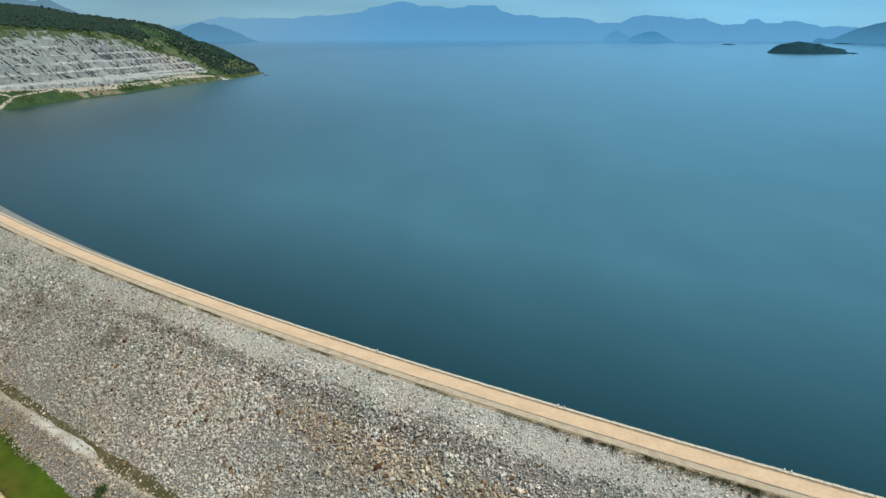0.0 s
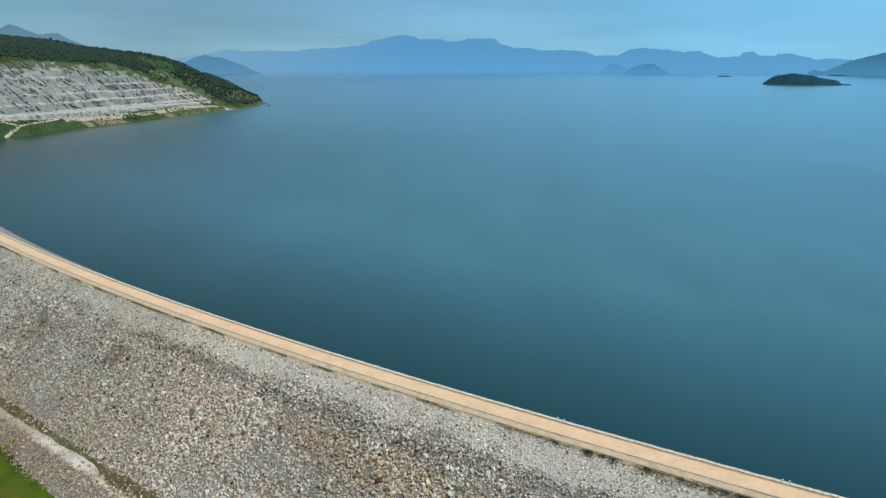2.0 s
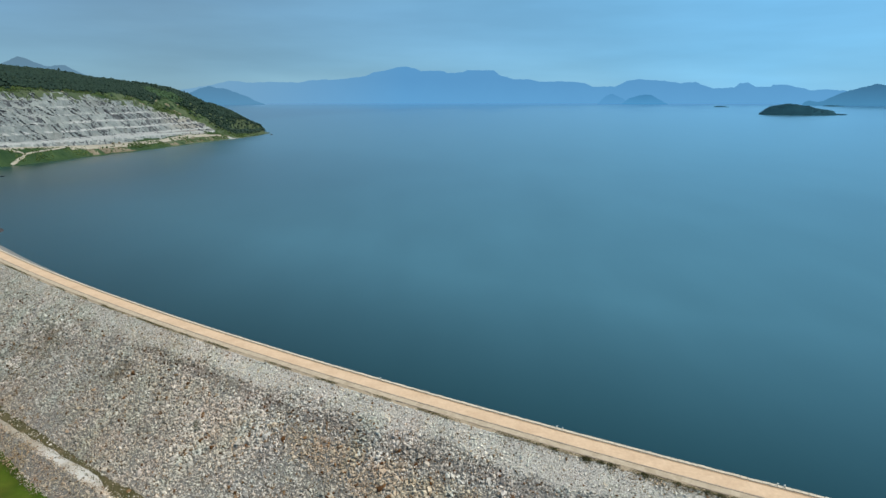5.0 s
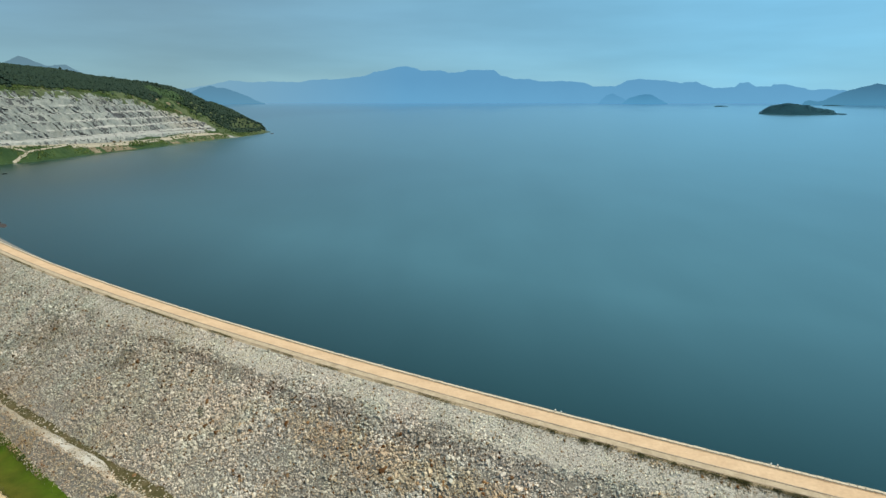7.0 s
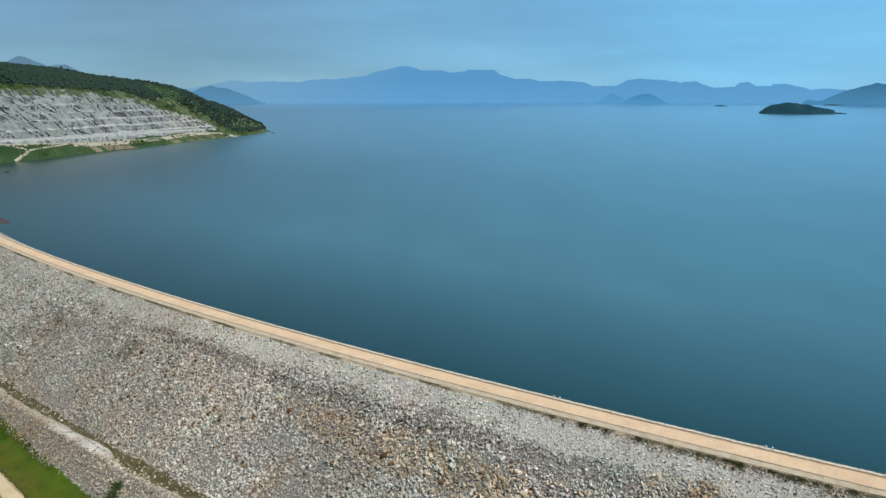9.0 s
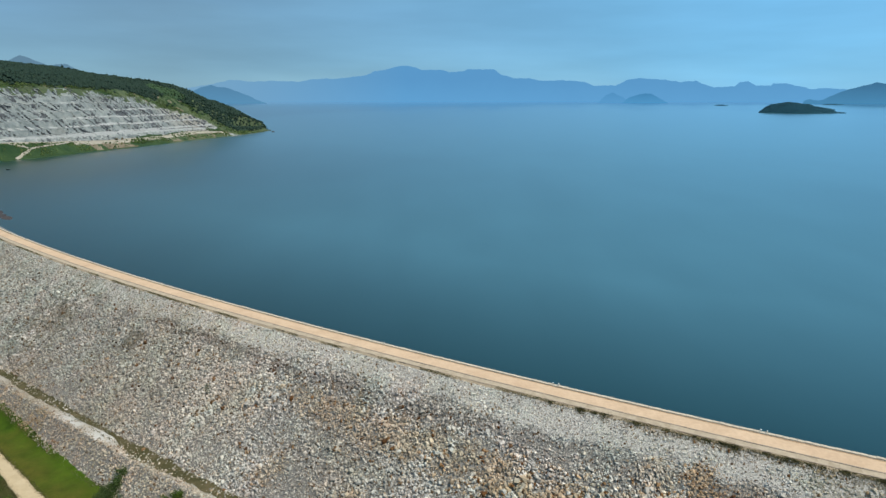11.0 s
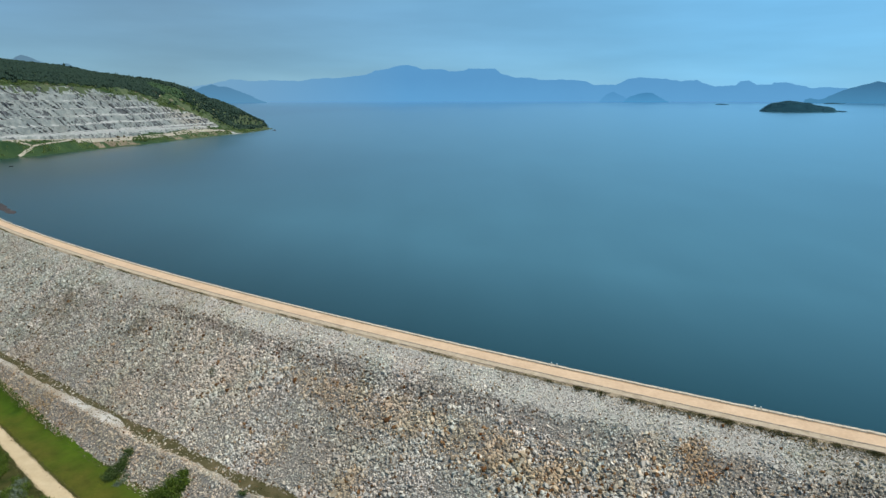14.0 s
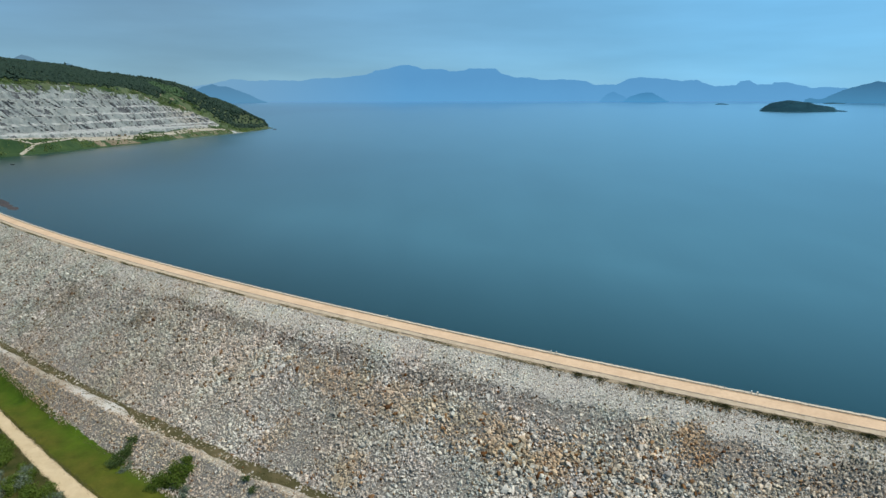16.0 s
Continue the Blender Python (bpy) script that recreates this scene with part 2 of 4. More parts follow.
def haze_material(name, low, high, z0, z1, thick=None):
    """Distant land, with the haze of kilometres of bright air painted in as a glow."""
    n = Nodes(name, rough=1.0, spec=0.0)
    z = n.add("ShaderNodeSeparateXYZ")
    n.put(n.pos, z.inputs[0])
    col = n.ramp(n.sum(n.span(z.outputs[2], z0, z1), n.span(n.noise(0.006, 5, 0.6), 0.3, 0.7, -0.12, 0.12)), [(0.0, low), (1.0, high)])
    if thick:                                      # more of the haze colour painted in towards one end
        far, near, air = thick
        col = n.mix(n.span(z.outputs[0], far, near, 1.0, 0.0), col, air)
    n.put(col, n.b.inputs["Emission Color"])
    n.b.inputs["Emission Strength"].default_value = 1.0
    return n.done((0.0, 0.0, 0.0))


# patches of other stone on the downstream face: s, r, size, tint, strength
STAINS = [(-85, 42, 30, (0.86, 0.84, 0.81), 1.0), (9, 19.4, 7.5, (0.84, 0.645, 0.475), 1.0), (-2, 18.8, 7, (0.98, 0.91, 0.83), 0.9), (18, 18.6, 5, (0.98, 0.90, 0.81), 0.9), (40, 14, 16, (0.80, 0.76, 0.70), 1.0), (-104, 45, 7, (0.96, 0.85, 0.73), 1.0),
          (-75, 47, 7, (0.96, 0.86, 0.74), 1.0), (-201, 27, 7, (0.62, 0.59, 0.56), 1.0), (-260, 32, 16, (0.80, 0.78, 0.74), 0.9), 
          (-220, 42, 75, (0.79, 0.79, 0.775), 1.0), (-330, 26, 100, (0.74, 0.76, 0.745), 1.0), (-165, 42, 62, (1.0, 0.96, 0.915), 1.0), (-208, 63.5, 10, (0.84, 0.73, 0.62), 1.0), (-240, 63, 30, (0.95, 0.885, 0.81), 1.0)]
# longer bands: from (s, r), to (s, r), half width, tint, strength
BANDS = [((-210, 17.5), (-112, 19.5), 4.5, (0.60, 0.58, 0.575), 1.0), ((-138, 19.5), (-48, 20.9), 4.5, (0.60, 0.575, 0.56), 1.0), ((-72, 18.5), (2, 21.0), 3.5, (0.80, 0.77, 0.765), 0.9), ((-125, 25.5), (-2, 31.0), 9, (0.90, 0.80, 0.685), 1.7), ((-55, 22.5), (25, 24), 4.5, (1.20, 1.18, 1.17), 1.3),
         ((-60, 33), (60, 24), 12, (0.95, 0.875, 0.775), 1.0), ((-340, 12.5), (-205, 12.5), 6, (1.06, 1.06, 1.05), 1.0), ((-225, 12.5), (-85, 12.5), 6.5, (1.17, 1.17, 1.15), 1.0), ((-105, 12.5), (12, 12.5), 8, (1.17, 1.18, 1.16), 1.0), ((-12, 12.5), (90, 12.5), 8, (1.02, 1.03, 1.0), 1.0),
         ((-260, 63), (-60, 63), 8, (0.99, 0.905, 0.825), 2.0), ((-28, 10.4), (70, 10.4), 1.9, (0.74, 0.64, 0.52), 1.0)]
m_water = water_material()
m_stone = stone_material("quarried_stone")
# coloured darker than the boulders to deepen the shade in their gaps
m_bed = soil_material("shaded_chips", (0.15, 0.145, 0.135), (0.30, 0.29, 0.268), 1.6, 0.2)
m_laterite = soil_material("laterite", (0.49, 0.35, 0.235), (0.60, 0.445, 0.31), 0.12, 0.01)
m_shoulder = soil_material("pale_shoulder", (0.30, 0.245, 0.175), (0.41, 0.34, 0.25), 0.5, 0.02)
m_concrete = soil_material("weathered_concrete", (0.43, 0.37, 0.295), (0.57, 0.50, 0.405), 0.8, 0.01)
m_gutter = soil_material("swept_dirt", (0.24, 0.17, 0.11), (0.40, 0.30, 0.20), 0.5, 0.03)
m_white = soil_material("white_paint", (0.72, 0.72, 0.7), (0.82, 0.82, 0.8), 3.0, 0.002)
m_grass = grass_material()
m_sand = soil_material("sandy_track", (0.44, 0.35, 0.22), (0.52, 0.42, 0.28), 0.25, 0.02)
m_mud = soil_material("berm_mud", (0.040, 0.042, 0.015), (0.12, 0.098, 0.054), 0.16, 0.1)
m_silt = silt_material()
m_scrub = soil_material("rough_ground", (0.022, 0.032, 0.007), (0.066, 0.062, 0.020), 0.2, 0.1)
m_leaf = leaf_material("shrub_leaves", (0.030, 0.052, 0.006), (0.062, 0.102, 0.011), (0.115, 0.162, 0.028))
m_pale_leaf = leaf_material("pale_leaves", (0.05, 0.075, 0.048), (0.11, 0.142, 0.098), (0.20, 0.235, 0.185))
m_brush = leaf_material("brush_leaves", (0.02, 0.042, 0.010), (0.045, 0.075, 0.018), (0.08, 0.10, 0.035))
m_forest = leaf_material("forest_leaves", (0.009, 0.025, 0.018), (0.013, 0.031, 0.021), (0.017, 0.038, 0.023))
m_tuft = leaf_material("tuft_leaves", (0.06, 0.075, 0.05), (0.09, 0.105, 0.07), (0.13, 0.14, 0.10))
m_young = leaf_material("young_leaves", (0.020, 0.048, 0.024), (0.034, 0.070, 0.030), (0.052, 0.092, 0.036))
m_bark = soil_material("bark", (0.09, 0.07, 0.05), (0.15, 0.12, 0.09), 3.0, 0.01)


# ---- mesh helpers ----
def surface(name, verts, faces, material, parent=None, label="", smooth=False):
    me = bpy.data.meshes.new(name)
    v = np.asarray(verts, np.float32).reshape(-1, 3)
    f = np.asarray(faces, np.int32)
    n, k = f.shape
    me.vertices.add(len(v))
    me.vertices.foreach_set("co", v.ravel())
    me.loops.add(n * k)
    me.loops.foreach_set("vertex_index", f.ravel())
    me.polygons.add(n)
    me.polygons.foreach_set("loop_start", np.arange(n, dtype=np.int32) * k)
    me.polygons.foreach_set("use_smooth", np.full(n, smooth))
    me.update(calc_edges=True)
    me.validate()
    me.materials.append(material)
    ob = new(name, me)
    ob.parent = parent
    if label:
        ob["label"] = label
    return ob


def grid_faces(nu, nv, closed=False):
    """Quads of a grid of nu x nv points, v running fastest."""
    i, j = np.meshgrid(np.arange(nu - 1), np.arange(nv if closed else nv - 1), indexing="ij")
    k = (j + 1) % nv
    return np.stack([i * nv + j, (i + 1) * nv + j, (i + 1) * nv + k, i * nv + k], -1).reshape(-1, 4)


def sweep(name, profile, s0, s1, step, material, parent=None, label="", closed=True, wobble=0.0):
    """A profile of (r, z) drawn along the arc; closed profiles get end caps."""
    s = np.linspace(s0, s1, max(2, int((s1 - s0) / step) + 1))
    p = np.array(profile, float)
    r, z = np.broadcast_to(p[:, 0], (len(s), len(p))).copy(), np.broadcast_to(p[:, 1], (len(s), len(p))).copy()
    if wobble:
        rng = np.random.default_rng(len(name) + int(abs(s0)))
        r += rng.normal(0, wobble, r.shape)
    v = at(s[:, None], r, z)
    ob = surface(name, v, grid_faces(len(s), len(p), closed), material, parent, label)
    if closed:
        bm = bmesh.new()
        bm.from_mesh(ob.data)
        bmesh.ops.holes_fill(bm, edges=[e for e in bm.edges if e.is_boundary], sides=0)
        bmesh.ops.recalc_face_normals(bm, faces=bm.faces)
        bm.to_mesh(ob.data)
        bm.free()
    return ob


def part(name, bm, material, parent, label=""):
    me = bpy.data.meshes.new(name)
    bm.to_mesh(me)
    bm.free()
    me.materials.append(material)
    ob = new(name, me)
    ob.parent = parent
    if label:
        ob["label"] = label
    return ob


def box(bm, x, y, z, w, d, h, bevel=0.0):
    """A box standing on z, centred on x, y."""
    r = bmesh.ops.create_cube(bm, size=1, matrix=Matrix.Translation((x, y, z + h / 2)) @ Matrix.Diagonal((w, d, h, 1)))
    if bevel:
        bmesh.ops.bevel(bm, geom=list({e for v in r["verts"] for e in v.link_edges}), offset=bevel, segments=1, affect="EDGES")


ICO = bmesh.new()
bmesh.ops.create_icosphere(ICO, subdivisions=1, radius=1)
ICO_V = np.array([v.co[:] for v in ICO.verts])
ICO_F = np.array([[v.index for v in f.verts] for f in ICO.faces])
ICO.free()


OCT_V = np.array([(1, 0, 0), (-1, 0, 0), (0, 1, 0), (0, -1, 0), (0, 0, 1), (0, 0, -1)], float)
OCT_F = np.array([(0, 2, 4), (2, 1, 4), (1, 3, 4), (3, 0, 4), (2, 0, 5), (1, 2, 5), (3, 1, 5), (0, 3, 5)])


def lumps(places, sizes, rng, rough=0.28, flat=(0.7, 1.2), kinds=24, small=False):
    """Verts and faces of many angular lumps, one at each place."""
    n = len(places)
    base_v, base_f = (OCT_V, OCT_F) if small else (ICO_V, ICO_F)
    nv = len(base_v)
    shapes = base_v[None] * (1 + rng.uniform(-rough, rough, (kinds, nv, 1))) + rng.uniform(-rough, rough, (kinds, nv, 3)) * 0.5
    shapes = shapes * rng.uniform(*flat, (kinds, 1, 3))
    q = rng.normal(size=(n, 4))
    q /= np.linalg.norm(q, axis=1)[:, None]
    w, x, y, z = q.T
    rot = np.stack([1 - 2 * (y * y + z * z), 2 * (x * y - z * w), 2 * (x * z + y * w), 2 * (x * y + z * w), 1 - 2 * (x * x + z * z), 2 * (y * z - x * w),
                    2 * (x * z - y * w), 2 * (y * z + x * w), 1 - 2 * (x * x + y * y)], -1).reshape(n, 3, 3)
    v = np.einsum("nij,nkj->nki", rot, shapes[rng.integers(0, kinds, n)]) * np.asarray(sizes)[:, None, None] + np.asarray(places)[:, None]
    f = base_f[None] + nv * np.arange(n)[:, None, None]
    return v.reshape(-1, 3), f.reshape(-1, 3)


def noise2(x, y, scale, seed=0, octaves=4):
    """Smooth value noise, about -1 to 1."""
    out, amp, tot = 0.0, 1.0, 0.0
    for o in range(octaves):
        rng = np.random.default_rng(seed * 31 + o)
        t = rng.uniform(-1, 1, (64, 64))
        u, v = np.asarray(x) / scale * 2 ** o, np.asarray(y) / scale * 2 ** o
        i, j = np.floor(u).astype(int), np.floor(v).astype(int)
        a, b = u - i, v - j
        a, b = a * a * (3 - 2 * a), b * b * (3 - 2 * b)
        g = lambda p, q: t[p % 64, q % 64]
        out = out + amp * ((g(i, j) * (1 - a) + g(i + 1, j) * a) * (1 - b) + (g(i, j + 1) * (1 - a) + g(i + 1, j + 1) * a) * b)
        tot += amp
        amp *= 0.5
    return out / tot * 1.6


# ---- lake ----
def far_rise(d):
    """The reservoir runs some 15 km back; its far reach is folded into 4.8 km, on an even slight rise that keeps its angle."""
    return np.clip((np.asarray(d, float) - 2300) / 2480, 0, 1) * 67.5


def lake():
    b = np.radians(np.linspace(-40, 84, 125))
    dx, dy = np.sin(b), np.cos(b)
    along = dx * CX + dy * CY
    start = along - np.sqrt(np.maximum(0, along ** 2 - (CX ** 2 + CY ** 2 - (RADIUS - 10) ** 2)))
    k = np.linspace(0, 1, 70) ** 1.7
    d = start[:, None] + (4780 - start[:, None]) * k[None]
    v = np.stack([dx[:, None] * d, dy[:, None] * d, WATER + far_rise(d)], -1)
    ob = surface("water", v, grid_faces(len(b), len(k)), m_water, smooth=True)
    bm = bmesh.new()
    bm.from_mesh(ob.data)
    bmesh.ops.recalc_face_normals(bm, faces=bm.faces)
    if bm.faces[0].normal.z < 0 if len(bm.faces) and not bm.faces.ensure_lookup_table() else False:
        bmesh.ops.reverse_faces(bm, faces=bm.faces)
    bm.to_mesh(ob.data)
    bm.free()
    tagged(ob, "calm blue-green reservoir water with faint wind streaks", "lake", kind="structure")


lake()


# ---- ground below the dam ----
def ground_z(s, r):
    rim = np.clip((s - 470) / 350, 0, 1)
    z = GROUND + 0.35 * noise2(s, r, 14, 3) + 46 * rim * rim * (3 - 2 * rim)
    far = np.clip((r - 150) / 1500, 0, 1)
    return z + far * 25 * noise2(s, r, 600, 4)


def ground():
    s = np.concatenate([np.linspace(-3000, -440, 40), np.linspace(-430, 80, 256), np.linspace(90, 3000, 40)])
    r = np.concatenate([[-60, 30, 60], np.linspace(62, 112, 60), np.geomspace(115, 6000, 30)])
    S, Rr = np.meshgrid(s, r, indexing="ij")
    ob = surface("ground", at(S, Rr, ground_z(S, Rr)), grid_faces(len(s), len(r)), m_scrub, smooth=True)
    tagged(ob, "rough green and brown ground below the dam", "ground", kind="structure")


ground()


def strip(name, lo, hi, s0, s1, lift, material, label, category, ragged=0.3, n=8):
    """A band of ground between two lines lo(s), hi(s), with ragged edges."""
    s = np.arange(s0, s1, 0.6)
    k = np.linspace(0, 1, n)
    a, b = lo(s) + ragged * noise2(s, s * 0, 2, 11), hi(s) + ragged * noise2(s, s * 0, 2, 12)
    r = a[:, None] + (b - a)[:, None] * k[None]
    z = np.maximum(ground_z(s[:, None] + 0 * r, r), slope_z(r)) + lift - 0.12 * (np.abs(k - 0.5) > 0.49)
    ob = surface(name, at(s[:, None], r, z), grid_faces(len(s), n), material, smooth=True)
    return tagged(ob, label, category, kind="structure")


grass_in = lambda s: 66.8 + 0.055 * (np.clip(s, -300, -100) + 200)
track_in = lambda s: 76.8 + 0.088 * (s + 195)
track_out = lambda s: 81.2 + 0.115 * (s + 195)
strip("grass_verge", lambda s: grass_in(s) - 2, track_in, -430, 20, 0.12, m_grass, "mown green grass strip along the foot of the dam", "grass")
strip("sandy_track", track_in, track_out, -430, 20, 0.18, m_sand, "pale sandy dirt track beside the grass", "track", 0.3)

# ---- the dam ----
m_upstream = soil_material("upstream_stone", (0.20, 0.165, 0.12), (0.36, 0.30, 0.225), 0.5, 0.2)
dam = new("embankment_dam")
tagged(dam, "long curved rockfill dam of pale grey broken stone", "dam")
sweep("embankment", [(8.2, -0.5), (9.4, -0.95), (53.4, -31.15), (55.0, -31.15), (59.4, -31.35), (67.3, -39.3), (70, -42), (-62, -44), (-1.2, -0.5)], -1050, 760, 10, m_bed, dam, "bed of crushed stone under the boulders")
sweep("upstream_face", [(-1.0, -0.2), (-27, -33), (-27, -34), (-1.0, -1.0)], -1050, 760, 10, m_upstream, dam, "stone facing towards the water")

m_chips = soil_material("pale_chippings", (0.33, 0.32, 0.30), (0.56, 0.545, 0.51), 1.4, 0.3)
s = np.arange(-440, 110, 0.8)
r = 9.35 + (7.2 + 1.8 * noise2(s, s * 0, 7, 41) + 1.3 * noise2(s, s * 0, 30, 42))[:, None] * np.linspace(0, 1, 12)[None]
chips = slope_z(r) - 0.13 + 0.1 * noise2(s[:, None], r, 1.6, 43)
chips[:, -1] -= 0.5
surface("gravel", at(s[:, None], r, chips), grid_faces(len(s), 12), m_chips, dam, "pale fine gravel just below the crest")["kind"] = "stuff"


def rockfill():
    rng = np.random.default_rng(7)
    n = 222000
    s = rng.uniform(-430, 90, n)
    r = np.where(np.arange(n) < 195000, rng.uniform(9.4, 54.0, n), rng.uniform(9.4, 18.5, n))
    shown = r < np.interp(s, [-420, -400, -260, -100, -60, 0, 50, 90], [14, 18, 66, 70, 57, 41, 28, 14])
    keep = shown | (rng.random(n) < 0.3)          # thinner towards both ends of the slope
    s, r, fine, shown = s[keep], r[keep], (np.arange(n) >= 195000)[keep], shown[keep]
    n = len(s)
    coarse = np.clip(0.5 + 0.5 * noise2(s, r, 16, 21) + 0.25 * np.exp(-((r - 29 - 0.06 * (s + 60)) / 7) ** 2), 0, 1.2)
    size = np.exp(rng.normal(0, 0.46, n)) * (0.135 + 0.13 * coarse)
    size *= np.interp(r, [9, 13, 20, 60], [0.76, 0.84, 0.98, 1.0])
    size *= 0.92 + 0.30 * np.clip((s + 75) / 50, 0, 1) * np.clip((r - 20) / 8, 0, 1)
    size *= np.interp(s, [-300, -190], [1.22, 1.0])
    size = np.clip(size, 0.11, np.interp(r, [9, 16, 22], [0.4, 0.52, 0.95]))
    size = np.where(fine, np.clip(size * 0.8, 0.13, 0.36), size) * np.where(shown, 1.0, 1.6)
    z = slope_z(r) - 0.1 + size * rng.uniform(-0.4, 0.55, n)
    n2 = 50000
    s2, r2 = rng.uniform(-430, 30, n2), rng.uniform(56.6, 71.0, n2)
    inner = np.interp(s2, [-180, -150], [58.6, 57.2]) + 0.8 * noise2(s2, s2 * 0, 6, 96)
    keep = (r2 < grass_in(s2) - 0.4 + rng.normal(0, 0.25, n2)) & (r2 > inner + rng.normal(0, 0.3, n2))
    s2, r2 = s2[keep], r2[keep]
    size2 = np.clip(np.exp(rng.normal(0, 0.35, len(s2))) * 0.172, 0.10, 0.5)
    z2 = np.maximum(slope_z(r2), GROUND) + size2 * rng.uniform(-0.1, 0.4, len(s2))
    n3 = 11000
    s3 = rng.uniform(-430, 30, n3)
    r3 = rng.uniform(53.6, 59.4, n3)
    keep = noise2(s3, r3, 5, 97) + 0.5 * rng.normal(size=n3) + np.clip((r3 - 57) / 2, 0, 1) > 0.4
    s3, r3 = s3[keep], r3[keep]
    size3 = np.clip(np.exp(rng.normal(0, 0.4, len(s3))) * 0.16, 0.09, 0.45)
    s2, r2, size2 = np.concatenate([s2, s3]), np.concatenate([r2, r3]), np.concatenate([size2, size3])
    z2 = np.concatenate([z2, slope_z(r3) + 0.08 + size3 * 0.2])
    s, r, z, size = np.concatenate([s, s2]), np.concatenate([r, r2]), np.concatenate([z, z2]), np.concatenate([size, size2])
    own = np.flatnonzero((s > -62) & (s < -30) & (r > 27) & (r < 40) & (size > 0.38))[:300]
    rest = np.ones(len(s), bool)
    rest[own] = False
    for name, pick, small, label in (("rockfill", rest & (size > 0.42), False, "countless broken grey and buff boulders"), ("rubble", rest & (size <= 0.42), True, "smaller broken stones filling the gaps")):
        v, f = lumps(at(s[pick], r[pick], z[pick]), size[pick] * (1.2 if small else 1.0), rng, 0.44, (0.5, 1.25), small=small)
        ob = surface(name, v, f, m_stone, dam, label)
        ob["kind"] = "stuff"
    shapes = []
    for k in range(10):
        v, f = lumps(np.zeros((1, 3)), [1.0], rng, 0.44, (0.5, 1.25))
        me = bpy.data.meshes.new("rock")
        me.from_pydata(v.tolist(), [], f.tolist())
        me.materials.append(m_stone)
        shapes.append(me)
    for i in own:
        ob = new("rock", shapes[int(rng.integers(0, 10))])
        ob.parent = dam
        turn = Euler(rng.uniform(0, 6.28, 3))
        ob.matrix_basis = Matrix.LocRotScale(Vector(at(s[i], r[i], z[i])), turn, Vector((size[i],) * 3))


rockfill()

# ---- crest ----
m_kerb = soil_material("dusty_kerb", (0.27, 0.215, 0.17), (0.40, 0.33, 0.265), 0.7, 0.02)
m_slab = soil_material("dusty_slabs", (0.34, 0.28, 0.205), (0.47, 0.395, 0.30), 0.45, 0.01)
gutter = sweep("gutter", [(0.26, -0.4), (0.26, 0.03), (0.45, 0.0), (0.65, 0.01), (0.65, -0.4)], -1050, 760, 3, m_gutter, wobble=0.02)
tagged(gutter, "brown line of swept dirt along the parapet", "gutter", kind="structure")
road = sweep("crest_road", [(0.655, -0.4), (0.655, 0.0), (3.2, 0.06), (5.72, 0.0), (5.72, -0.4)], -1050, 760, 6, m_laterite)
tagged(road, "orange-tan laterite road along the dam crest", "road", kind="structure")
shoulder = sweep("shoulder", [(6.2, -0.5), (6.2, 0.025), (8.4, 0.015), (9.5, -0.75), (8.0, -0.8)], -1050, 760, 3, m_shoulder, wobble=0.05)
tagged(shoulder, "pale dusty shoulder between road and stone slope", "shoulder", kind="structure")


